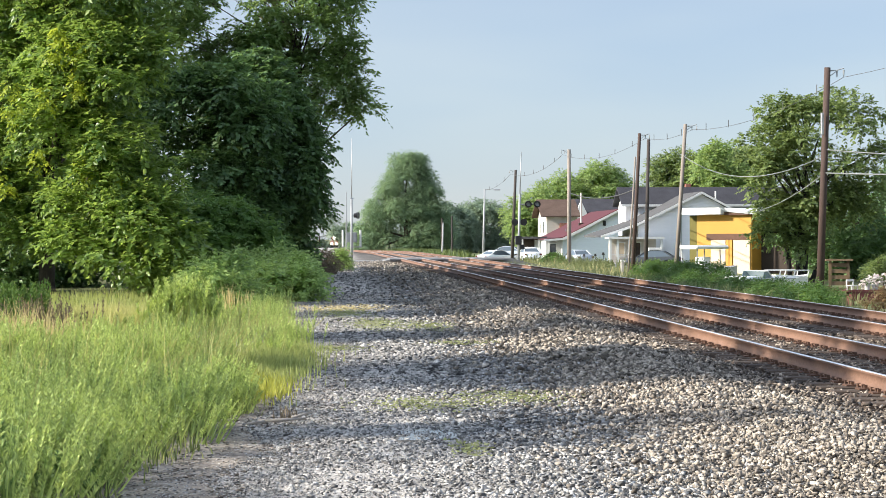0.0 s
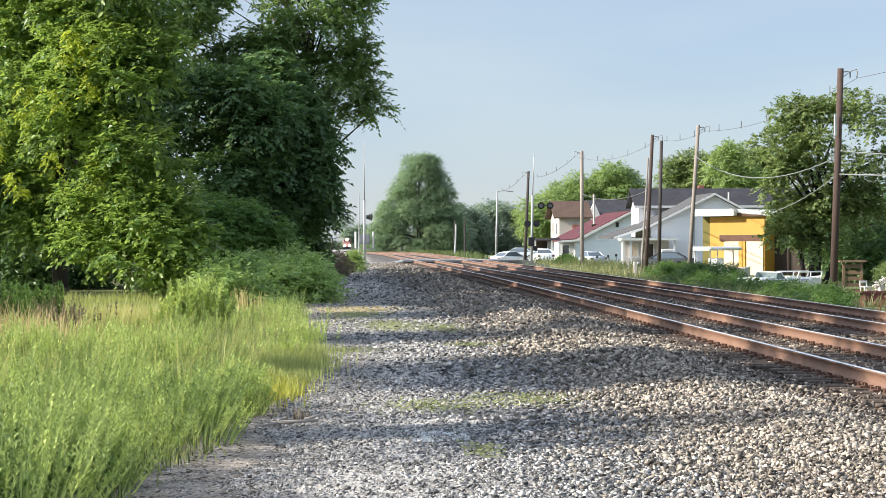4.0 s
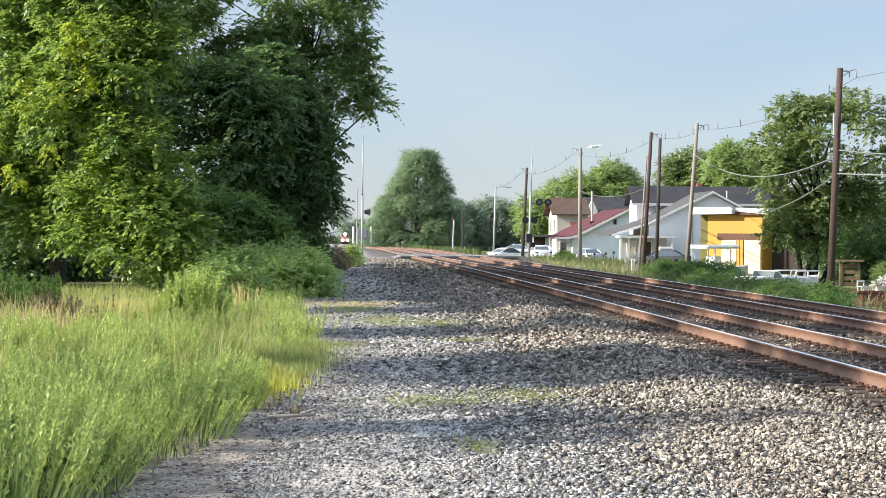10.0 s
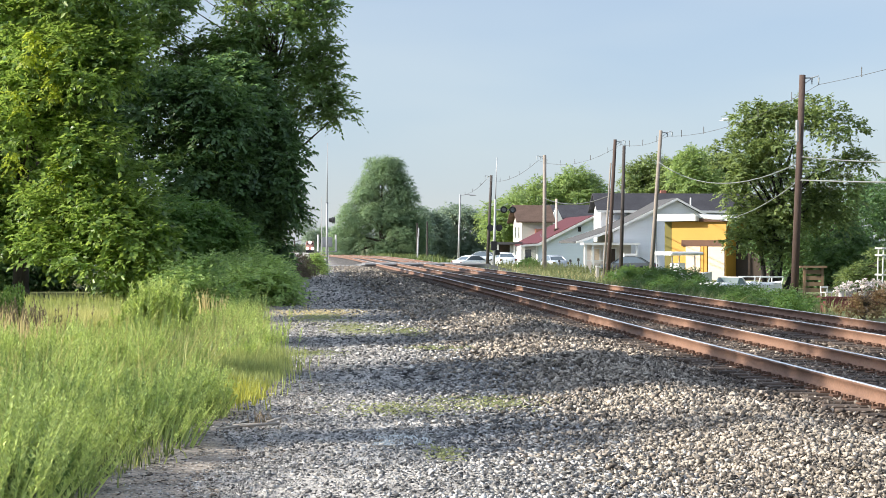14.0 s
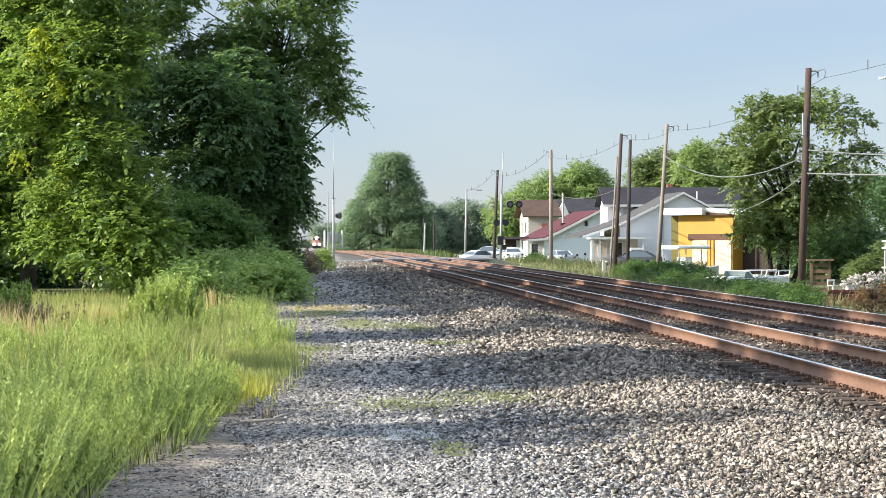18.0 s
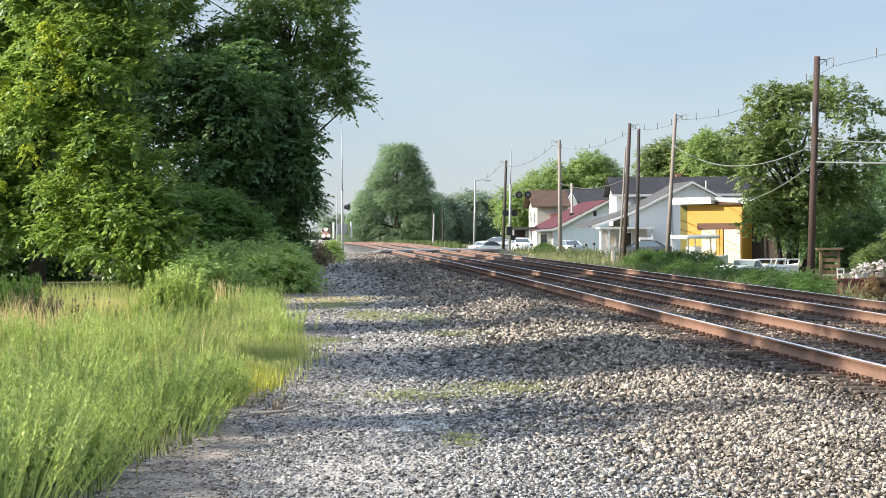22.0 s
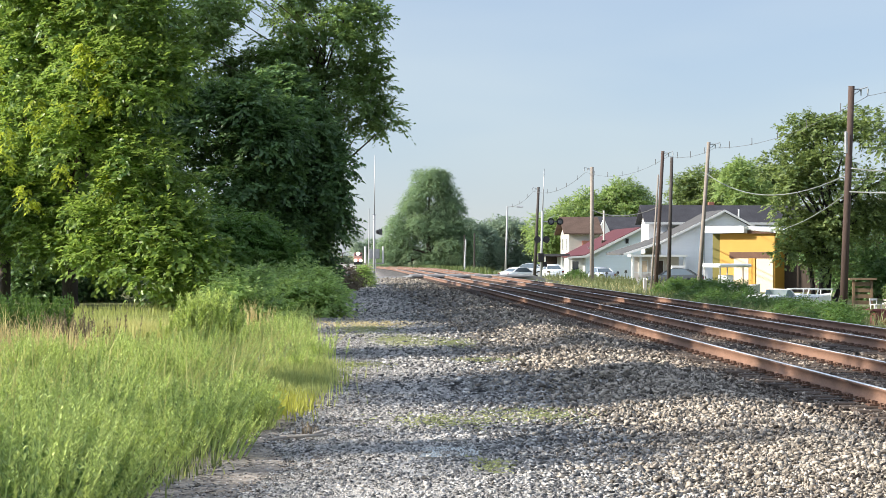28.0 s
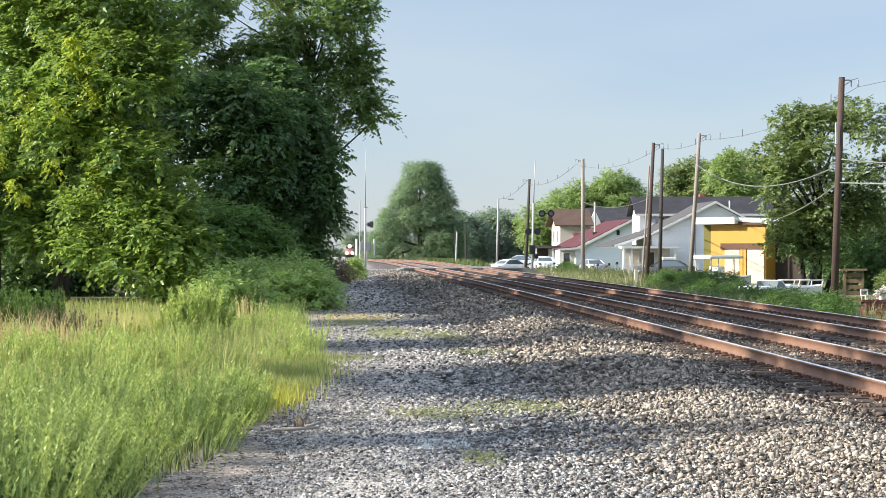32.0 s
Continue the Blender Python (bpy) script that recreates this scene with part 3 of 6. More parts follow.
def patches(x, y, s=1.0):
    """Smooth uneven pattern over the ground, about 0 to 1."""
    x, y = np.asarray(x) * s, np.asarray(y) * s
    return 0.5 + 0.17 * (np.sin(1.3 * x + 0.7 * y) + np.sin(-1.9 * x + 1.1 * y + 1.0) + np.sin(0.6 * x - 1.6 * y + 2.0))


# ================= ground, gravel, tracks =================
BEND_Y = [-60, 45, 60, 80, 97, 130, 180, 250, 400, 700, 900]
BEND_X = [0, 0, -0.06, -0.2, -0.45, -1.0, -1.8, -3.0, -4.6, -6.2, -6.9]


def bend(y):
    """How far the line has swung to the left at that distance."""
    return np.interp(y, BEND_Y, BEND_X)


def fall(y):
    """The line's drop beyond the crossing."""
    return -2.8 * np.clip((np.asarray(y, float) - 190) / 430, 0, 1) ** 1.3


def undulate(x, y):
    return 0.17 * np.exp(-((x - 4.1 - 0.3 * np.sin(y * 0.21)) / 0.75) ** 2) * (0.55 + 0.45 * np.sin(y * 0.55 + 0.6)) * np.clip((80 - y) / 40, 0, 1)


def bed_z(x, y):
    """Height of the gravel across the path, shoulder and both tracks."""
    x = np.asarray(x, float) - bend(y)
    prof = np.interp(x, [-3.0, -1.2, 0.5, 3.0, 4.4, 5.0, 5.45, 8.2, 8.9, 12.3, 13.2, 14.5], [-0.06, 0.0, 0.0, 0.02, 0.06, 0.03, -0.02, 0.0, -0.03, 0.0, -0.25, -0.6])
    return prof + undulate(x, np.asarray(y, float)) + fall(y)


def grid_mesh(name, xs, ys, zf, material):
    X, Y = np.meshgrid(xs, ys)
    Z = zf(X, Y)
    v = np.stack([X, Y, Z], 2).reshape(-1, 3)
    nx, ny = len(xs), len(ys)
    i = (np.arange(ny - 1)[:, None] * nx + np.arange(nx - 1)[None, :]).reshape(-1, 1)
    f = np.concatenate([i, i + 1, i + nx + 1, i + nx], 1)
    ob = link_mesh(name, raw_mesh(name, v, f), material)
    ob.data.polygons.foreach_set("use_smooth", [True] * len(ob.data.polygons))
    return ob


def ground_z(x, y):
    x0 = np.asarray(x, float) - bend(y)
    base = np.interp(x0, [-60, -8, -1.5, 13.0, 14.5, 400], [0.1, -0.05, -0.10, -0.35, -0.62, -0.62])
    return base + fall(y) - np.where((x0 > -1.6) & (x0 < 13.2), 0.15, 0.0)


gx = np.concatenate([[-3000, -1200, -500, -200, -90], np.arange(-50, 60, 1.5), [70, 90, 130, 220, 500, 1200, 3000]])
gy = np.concatenate([[-400, -150, -60], np.arange(-30, 120, 3.0), np.arange(120, 420, 10.0), [450, 500, 560, 640, 760, 900, 1300, 2200, 4000]])
ground = tagged(grid_mesh("ground", gx, gy, ground_z, M_EARTH), "grassy earth ground sloping gently beside the railway", "ground", kind="structure")
bx = np.concatenate([np.arange(-1.7, 5.4, 0.18), np.arange(5.4, 14.6, 0.4)])
by = np.concatenate([np.arange(-12, 60, 0.4), np.arange(60, 150, 2.0), np.arange(150, 420, 10), [450, 520, 600, 700, 900]])


def bed_sheet(X, Y):
    return bed_z(X + bend(Y), Y)


bed = grid_mesh("gravel_bed", bx, by, bed_sheet, M_BED)
bco = np.empty(len(bed.data.vertices) * 3, np.float32)
bed.data.vertices.foreach_get("co", bco)
bco = bco.reshape(-1, 3)
bco[:, 0] += bend(bco[:, 1])
bed.data.vertices.foreach_set("co", bco.ravel())
tagged(bed, "grey crushed-stone path and track bed", "gravel", kind="structure")

RAIL_TOP = 0.26
TRACKS = ((6.08, 7.62), (9.58, 11.10))
RAIL_OUT = [(-0.07, 0), (0.07, 0), (0.07, 0.012), (0.012, 0.035), (0.010, 0.135), (0.036, 0.148), (0.036, 0.172), (-0.036, 0.172), (-0.036, 0.148), (-0.010, 0.135), (-0.012, 0.035), (-0.07, 0.012)]


def rail_mesh(xr):
    ys = np.concatenate([np.arange(-12, 60, 4.0), np.arange(60, 200, 5.0), np.arange(200, 900, 20.0)])
    prof = np.array(RAIL_OUT)
    k = len(prof)
    v = np.concatenate([np.stack([xr + bend(y) + prof[:, 0], np.full(k, y), RAIL_TOP - 0.172 + fall(y) + prof[:, 1]], 1) for y in ys])
    n = len(ys)
    i = (np.arange(n - 1)[:, None] * k + np.arange(k)[None, :])
    j = (np.arange(n - 1)[:, None] * k + (np.arange(k)[None, :] + 1) % k)
    f = np.stack([i, j, j + k, i + k], 2).reshape(-1, 4)[:, ::-1]
    me = raw_mesh("rail", v, f)
    me.materials.append(M_RAIL)
    me.materials.append(M_RAILTOP)
    me.polygons.foreach_set("material_index", np.tile(np.where(np.arange(k) == 6, 1, 0), n - 1).astype(np.int32))
    return me


tie_bm = boxes((-1.30, 1.30, -0.115, 0.115, -0.17, 0.0), bevel=0.012)
tie_me = bpy.data.meshes.new("tie")
tie_bm.to_mesh(tie_me)
tie_bm.free()
tie_me.materials.append(M_TIE)
plate_bm = boxes((-0.19, 0.19, -0.09, 0.09, 0.0, 0.018))
for sx in (-0.11, 0.11):
    for sy in (-0.05, 0.05):
        box(plate_bm, sx - 0.018, sx + 0.018, sy - 0.018, sy + 0.018, 0.0, 0.055)
for sy in (-0.15, 0.15):
    box(plate_bm, -0.085, 0.085, sy - 0.025, sy + 0.025, -0.012, 0.04)
plate_me = bpy.data.meshes.new("tie_plate")
plate_bm.to_mesh(plate_me)
plate_bm.free()
plate_me.materials.append(M_PLATE)
for ti, (xa, xb) in enumerate(TRACKS):
    tr = thing("railway_track", 0, 0, 0, 0, "rusty steel rails on weathered wooden ties in ballast" if ti == 0 else "rusty steel rails on wooden ties beyond the first track", "railway track", "parallel railway tracks", "structure")
    for xr in (xa, xb):
        r = new("rail", rail_mesh(xr))
        r.parent = tr
    trng = random.Random(4 + ti)
    y = 17.5 + 0.2 * ti
    while y < 134:
        tie = new("tie", tie_me)
        tie.parent = tr
        tie.matrix_basis = pose((xa + xb) / 2 + float(bend(y)) + trng.uniform(-0.07, 0.07), y, RAIL_TOP - 0.19 + trng.uniform(-0.006, 0.0), 0, 0, trng.uniform(-1.2, 1.2))
        if y < 85:
            for xr in (xa, xb):
                pl = new("tie_plate", plate_me)
                pl.parent = tr
                pl.matrix_basis = pose(xr + float(bend(y)), y, RAIL_TOP - 0.19)
        y += 0.53

# road over the line
XING_Y = 136.5
road = outline([(-300, 0.06), (3.6, 0.06), (4.4, 0.22), (13.2, 0.235), (14.2, -0.05), (17, -0.585), (300, -0.585), (300, -0.9), (14, -0.9), (4, -0.2), (-300, -0.2)], "y", XING_Y, XING_Y + 7.4)
road = tagged(part("road", road, M_ASPHALT), "worn grey asphalt road crossing the railway", "road", kind="structure")
deck = thing("crossing_deck", 0, 0, 0, 0, "dark rubber panels between the rails at the road crossing", "level crossing", "", "structure")
for x0, x1 in ((4.15, 5.0), (5.2, 6.5), (6.7, 8.1), (8.6, 9.9), (10.2, 12.6)):
    part("panel", boxes((x0, x1, XING_Y - 0.3, XING_Y + 7.7, 0.12, RAIL_TOP - 0.012), bevel=0.01), M_RUBBER, deck)

# near stones, thickest where the camera stands
srng = np.random.default_rng(11)


def scatter(n, x0, x1, y0, y1):
    return srng.uniform(x0, x1, n), srng.uniform(y0, y1, n)


def edge_x(y):
    """The grass verge beside the path."""
    y = np.asarray(y, float)
    return np.interp(y, [10, 13.8, 18.9, 22.5, 25.9, 34, 47.7, 70, 91, 130], [-1.8, -1.36, -0.86, -0.7, -0.36, -0.70, -1.1, -0.4, 0.6, -0.3]) + 0.11 * np.sin(y * 1.7)


def bare_width(y):
    """How wide the bare dirt lies beside the grass."""
    return np.interp(y, [12, 14, 16, 18.5, 21], [0.62, 0.40, 0.2, 0.03, 0.0])


# bare dirt along the verge and a patch of stone dust
dys = np.arange(10, 62, 0.5)
dts = np.linspace(0, 1, 7)
DT, DY = np.meshgrid(dts, dys)
DW = 0.3 + 0.2 * np.sin(DY * 0.9) * np.sin(DY * 0.37 + 1) + bare_width(DY)
DX = edge_x(DY) - 0.6 + DT * (0.6 + DW)
dv = np.stack([DX, DY, bed_z(DX, DY) + 0.014 - 0.03 * (DT > 0.95)], 2).reshape(-1, 3)
di = (np.arange(len(dys) - 1)[:, None] * 7 + np.arange(6)[None, :]).reshape(-1, 1)
dirt = link_mesh("dirt_verge", raw_mesh("dirt_verge", dv, np.concatenate([di, di + 1, di + 8, di + 7], 1)), M_DIRT)
tagged(dirt, "bare brown dirt between grass and gravel", "dirt", kind="structure")
# a shallow wet hollow in the path, with fine stones standing out of it
pud = bmesh.new()
for px, py, rx, ry, turn in ((0.84, 16.98, 0.26, 0.36, 0.3), (1.02, 16.72, 0.18, 0.26, 1.1), (0.70, 16.52, 0.16, 0.18, 2.0)):
    ring = [(px + rx * (1 + 0.22 * math.sin(3 * k * 0.2618 + turn) + 0.12 * math.sin(5 * k * 0.2618)) * math.cos(k * 0.2618), py + ry * (1 + 0.2 * math.sin(2 * k * 0.2618 + turn)) * math.sin(k * 0.2618)) for k in range(24)]
    prism(pud, ring, "z", -0.01, 0.012 + 0.002 * turn)
tagged(part("puddle", pud, M_PUDDLE), "shallow pale puddle lying in the gravel path", "puddle", kind="structure")
drng = np.random.default_rng(8)
n = 420
a, b, s = drng.normal(0.86, 0.2, n), drng.normal(16.8, 0.35, n), drng.uniform(0.008, 0.022, n)
tagged(link_mesh("puddle_grit", stones_mesh("puddle_grit", a, b, bed_z(a, b) + 0.012, s, drng), M_STONE), "fine grit standing out of the puddle", "gravel", kind="stuff")

BLOCKY, PLAIN = stone_shapes(28, 7, 5), stone_shapes(16, 6, 6)


def strew(n, x0, x1, y0, y1):
    """Stones over path and shoulder: sparse on the trodden path, thick on the bank."""
    a, b = scatter(n, x0, x1, y0, y1)
    off = a - edge_x(b)
    cover = np.interp(a + 0.5 * (patches(a, b, 1.9) - 0.5), [-1.2, 0.0, 1.4, 2.6], [0.30, 0.46, 0.72, 1.0]) * np.clip(0.2 + (off - bare_width(b)) / 0.6 + patches(a, b, 2.6) - 0.5, 0.5, 1.0) * np.interp(b, [30, 50], [1.0, 2.0])
    puddle = ((a - 0.86) / 0.30) ** 2 + ((b - 16.95) / 0.55) ** 2
    ok = (off > srng.normal(0, 0.12, n)) & (srng.random(n) < cover) & (puddle > 0.35 + 0.65 * srng.random(n))
    return a[ok] + bend(b[ok]), b[ok]


near_rows = [(*strew(80000, -1.9, 5.3, 11.2, 17.2), 0.017, 0.040), (*strew(56000, -1.7, 5.4, 17.2, 24), 0.022, 0.046)]
far_rows = [(*strew(30000, -1.5, 5.4, 24, 36), 0.036, 0.066), (*strew(15000, -1.3, 5.4, 36, 60), 0.045, 0.08), (*strew(10000, -1.0, 5.2, 60, 134), 0.06, 0.10)]
for rows, shapes, names in ((near_rows, BLOCKY, ("ballast", "fresh_ballast")), (far_rows, PLAIN, ("farther_ballast", "farther_fresh_ballast"))):
    a, b = (np.concatenate([r[i] for r in rows]) for i in (0, 1))
    s = np.concatenate([srng.uniform(r[2], r[3], len(r[0])) for r in rows]) * srng.choice([0.4, 0.6, 0.85, 1.1, 1.45], len(a)) * np.interp(a - bend(b), [-1, 0.8, 2.6], [0.70, 0.88, 1.0])
    fresh = a - bend(b) + srng.normal(0, 0.6, len(a)) > 2.7
    lift = np.where(fresh, srng.uniform(0.05, 0.75, len(a)), srng.uniform(-0.05, 0.4, len(a)))
    z = bed_z(a, b) + s * lift
    tagged(link_mesh(names[0], broken_stones(names[0], a[~fresh], b[~fresh], z[~fresh], s[~fresh], srng, shapes, 0.4, 0.75), M_STONE), "loose angular grey ballast stones over the path", "gravel", kind="stuff")
    tagged(link_mesh(names[1], broken_stones(names[1], a[fresh], b[fresh], z[fresh], s[fresh], srng, shapes, 0.6, 0.85), M_STONE_TAN), "banked tan ballast stones beside the first rail", "gravel", kind="stuff")
b = 12.0 + 40 * srng.random(34000) ** 1.5
a = np.where(srng.random(len(b)) < 0.7, edge_x(b) - 0.2 + 1.3 * srng.random(len(b)), srng.uniform(-1.2, 2.6, len(b)))
s = srng.uniform(0.008, 0.022, len(a))
ok = a > edge_x(b) - 0.2
a, b, s = a[ok], b[ok], s[ok]
tagged(link_mesh("pebbles", stones_mesh("pebbles", a, b, bed_z(a, b) + 0.008 + s * 0.2, s, srng), M_STONE), "small grey pebbles strewn over the path and dirt verge", "gravel", kind="stuff")
b = 12.0 + 34 * srng.random(5200) ** 1.6
a = edge_x(b) - 0.15 + 1.0 * srng.random(len(b)) ** 1.3
s = srng.uniform(0.012, 0.04, len(a))
tagged(link_mesh("dirt_clods", broken_stones("dirt_clods", a, b, bed_z(a, b) + 0.014, s, srng, PLAIN, 0.3, 0.5), M_STONE_DARK), "dark clods and stones lying on the dirt verge", "dirt", kind="stuff")
a1, b1 = scatter(40000, 5.0, 12.4, 15, 58)
a2, b2 = scatter(8000, 5.0, 12.4, 58, 134)
a, b = np.concatenate([a1, a2]), np.concatenate([b1, b2])
a = a + bend(b)
s = srng.uniform(0.035, 0.075, len(a))
tagged(link_mesh("track_ballast", broken_stones("track_ballast", a, b, bed_z(a, b) + srng.uniform(0.035, 0.085, len(a)), s, srng, PLAIN), M_STONE_DARK), "rust-stained ballast stones between the ties", "gravel", kind="stuff")

# ================= vegetation on the left =================
grng = np.random.default_rng(21)


def verge(n, y0, y1, depth, power=1.0):
    y = y0 + (y1 - y0) * grng.random(n) ** power
    x = edge_x(y) - 0.05 - depth * grng.random(n)
    return x, y


def turf_z(x, y):
    """The surface on which the verge's plants stand."""
    g = ground_z(x, y)
    return np.where(x - bend(y) > -1.7, np.maximum(bed_z(x, y), g), g)


def stuff(name, me, material, label, category):
    return tagged(link_mesh(name, me, material), label, category, kind="stuff")


x, y = verge(58000, 12, 58, 10)
x = np.concatenate([x, grng.normal(-0.82, 0.28, 5200)])
y = np.concatenate([y, grng.normal(26.5, 2.0, 5200)])
keep = grng.random(len(x)) < (0.35 + patches(x, y, 0.8)) * np.interp(y, [13, 16.5], [0.75, 1.0])
x, y = x[keep], y[keep]
gh = grng.uniform(0.16, 0.42, len(x)) * (0.3 + 0.5 * patches(x, y, 0.6) + 0.6 * patches(x, y, 3.1)) * np.interp(y, [12, 20, 30, 46, 58], [0.75, 0.7, 0.8, 0.8, 1.2])
gw = grng.uniform(0.008, 0.018, len(x))
# nearer blades take the darker colour, shade under the weeds painted in
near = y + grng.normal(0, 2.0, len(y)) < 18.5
for name, sel, m, lab in (("grass", ~near, L_GRASS, "long green grass on the verge beside the path"), ("rough_shade_grass", near, L_ROUGH_SHADE, "rough grass below the tall weeds, darkened to stand for their shade")):
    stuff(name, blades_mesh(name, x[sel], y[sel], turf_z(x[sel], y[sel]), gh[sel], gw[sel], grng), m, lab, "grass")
b = grng.uniform(12.5, 50, 5200)
a = edge_x(b) + grng.normal(-0.28, 0.14, len(b)) * (0.6 + patches(0, b, 2.3))
ok = grng.random(len(b)) < 0.3 + 0.9 * patches(a * 3, b, 2.9)
a, b = a[ok], b[ok]
stuff("edge_grass", blades_mesh("edge_grass", a, b, bed_z(a, b), grng.uniform(0.03, 0.15, len(a)), grng.uniform(0.008, 0.016, len(a)), grng, 0.9), L_GRASS, "ragged short grass creeping onto the path", "grass")
PER = 26


def weed_mounds(cx, cy, tall, width, per):
    """Stems of mounded weeds: tallest in the middle of each mound, leaning outwards round it."""
    r = width.repeat(per) * np.sqrt(grng.random(len(cx) * per))
    a = grng.uniform(0, 2 * np.pi, len(r))
    x, y = cx.repeat(per) + r * np.cos(a), cy.repeat(per) + r * np.sin(a)
    h = tall.repeat(per) * (1 - 0.55 * (r / width.repeat(per)) ** 2) * grng.uniform(0.72, 1.12, len(r))
    out = np.stack([np.cos(a), np.sin(a)], 1) * (0.5 * r / width.repeat(per))[:, None] + np.array([0.10, 0.0])
    return x, y, h, out


gy0, gk = np.meshgrid(np.arange(12.3, 20.2, 0.98), np.arange(4))
q = gy0.ravel() + grng.uniform(-0.3, 0.3, gy0.size)
back = 0.5 + gk.ravel() * 0.95 + grng.uniform(-0.22, 0.3, gy0.size)
wide = grng.uniform(0.34, 0.56, gy0.size)
tall = grng.uniform(0.55, 1.16, gy0.size) * np.interp(q, [12, 17.5, 20.5], [1.0, 0.92, 0.7]) * np.clip(0.6 + back / 2.2, 0.7, 1)
x, y, hh, spread = weed_mounds(edge_x(q) - back, q, tall, wide, 92)
stuff("tall_weeds", weeds_mesh("tall_weeds", x, y, turf_z(x, y), hh, grng, 0.050, 46, 0.34, 0.0, spread), L_WEED, "tall feathery green weeds beside the path", "weeds")
q = grng.uniform(19, 31, 56)
x, y, hh, spread = weed_mounds(edge_x(q) - 0.3 - grng.random(56) * 4.4, q, grng.uniform(0.3, 0.68, 56), grng.uniform(0.18, 0.36, 56), PER)
stuff("low_weeds", weeds_mesh("low_weeds", x, y, turf_z(x, y), hh, grng, 0.055, 40, 0.34, 0.0, spread), L_WEED, "lower tufts of green weeds further along the verge", "weeds")
n = 60
x, y = grng.normal(-1.9, 0.4, n), grng.uniform(19, 33, n)
stuff("leaning_stalks", weeds_mesh("leaning_stalks", x, y, turf_z(x, y), grng.uniform(0.55, 1.0, n), grng, 0.035, 30, 0.35, 0.75), L_PALE, "pale green seed stalks leaning towards the path", "weeds")
q = grng.uniform(12.0, 15.5, 26)
cx = edge_x(q) - 0.35 - grng.random(26) * 2.2
x, y, hh, spread = weed_mounds(cx, q, grng.uniform(0.3, 0.55, 26), grng.uniform(0.12, 0.25, 26), 14)
stuff("broadleaf_weeds", weeds_mesh("broadleaf_weeds", x, y, turf_z(x, y), hh, grng, 0.055, 22, 0.6, 0.0, spread), L_BROAD, "low dark green broad-leaved weeds at the path's edge", "weeds")
n = 46
x, y = verge(n, 12.5, 22, 3.6)
stuff("pale_stalks", weeds_mesh("pale_stalks", x - 0.5, y, turf_z(x, y), grng.uniform(0.8, 1.25, n), grng, 0.03, 40, 0.4, 0.28), L_PALE, "pale flowering stalks leaning out of the weeds", "weeds")
n = 260
x, y = verge(n, 14, 36, 6.0)
stuff("seed_stalks", blades_mesh("seed_stalks", x - 0.3, y, turf_z(x, y), grng.uniform(0.6, 1.05, n), np.full(n, 0.013), grng, 0.55), L_PALE, "long pale seed stalks standing above the weeds", "weeds")
cx, cy = verge(150, 28, 44, 8)
keep = ~((cx < -3.6) & (cy > 32))
cx, cy = cx[keep], cy[keep]
x, y = clump_stems(grng, cx, cy, 16, 0.16)
stuff("far_weeds", weeds_mesh("far_weeds", x, y, turf_z(x, y), grng.uniform(0.3, 0.75, len(x)) * (0.4 + 0.8 * patches(x, y, 0.9)), grng, 0.06, 34, 0.3), L_WEED, "tall green weeds further along the verge", "weeds")
n = 5200
x, y = grng.uniform(-10.5, -4.3, n), grng.normal(33.5, 1.5, n)
keep = grng.random(n) < patches(x, y, 2.2) * 1.3 - 0.1 - 0.5 * np.clip(x + 5.6, 0, 1)
x, y = x[keep], y[keep]
n = len(x)
stuff("dry_grass", blades_mesh("dry_grass", x, y, turf_z(x, y), grng.uniform(0.4, 0.85, n) * (0.55 + 0.7 * patches(x, y, 1.3)), grng.uniform(0.010, 0.02, n), grng, 0.6), L_STRAW, "dry straw-coloured grass below the trees", "grass")
n = 130
x, y = grng.normal(-5.6, 0.5, n), grng.normal(37.0, 0.5, n)
stuff("brown_weeds", weeds_mesh("brown_weeds", x, y, turf_z(x, y), grng.uniform(0.3, 0.8, n), grng, 0.06, 18, 0.5), L_DEAD, "dead brown weeds standing in the verge", "weeds")
n = 900
x, y = grng.uniform(-9.5, -6, n), grng.normal(38.5, 0.8, n)
stuff("dark_weeds", weeds_mesh("dark_weeds", x, y, turf_z(x, y), grng.uniform(0.5, 1.05, n), grng, 0.09, 26, 0.45), L_BUSH_SHADE, "dark green weeds in the shade of the maple", "weeds")
n = 700
x, y = grng.normal(0.2, 0.7, n), grng.normal(47.0, 1.2, n)
stuff("straw_litter", blades_mesh("straw_litter", x, y, bed_z(x, y) + 0.02, grng.uniform(0.02, 0.06, n), grng.uniform(0.02, 0.03, n), grng, 6.0), L_STRAW, "dry straw litter scattered over the gravel", "litter")
n = 1500
x, y = grng.normal(-0.92, 0.2, n), grng.normal(21.8, 0.8, n)
stuff("yellow_grass", blades_mesh("yellow_grass", x, y, bed_z(x, y), grng.uniform(0.05, 0.22, n), grng.uniform(0.010, 0.018, n), grng, 0.5), L_YELLOW, "tuft of yellow-green grass at the path's edge", "grass")
n = 3600
x, y = grng.normal(-4.75, 0.5, n), grng.uniform(37.6, 41.5, n)
stuff("sunlit_grass", blades_mesh("sunlit_grass", x, y, turf_z(x, y), grng.uniform(0.28, 0.58, n), grng.uniform(0.012, 0.02, n), grng, 0.6), L_PALE, "sunlit pale grass in a gap below the trees", "grass")

MOSS = ((1.95, 20.4, 0.55, 0.8), (0.96, 19.8, 0.5, 0.7), (0.93, 38.3, 0.5, 2.2), (1.91, 37.0, 0.45, 1.6), (1.13, 15.6, 0.16, 0.5), (-0.1, 29.8, 0.5, 0.8), (0.2, 44.0, 0.6, 2.0), (2.2, 31.0, 0.5, 0.6))
mx, my = [], []
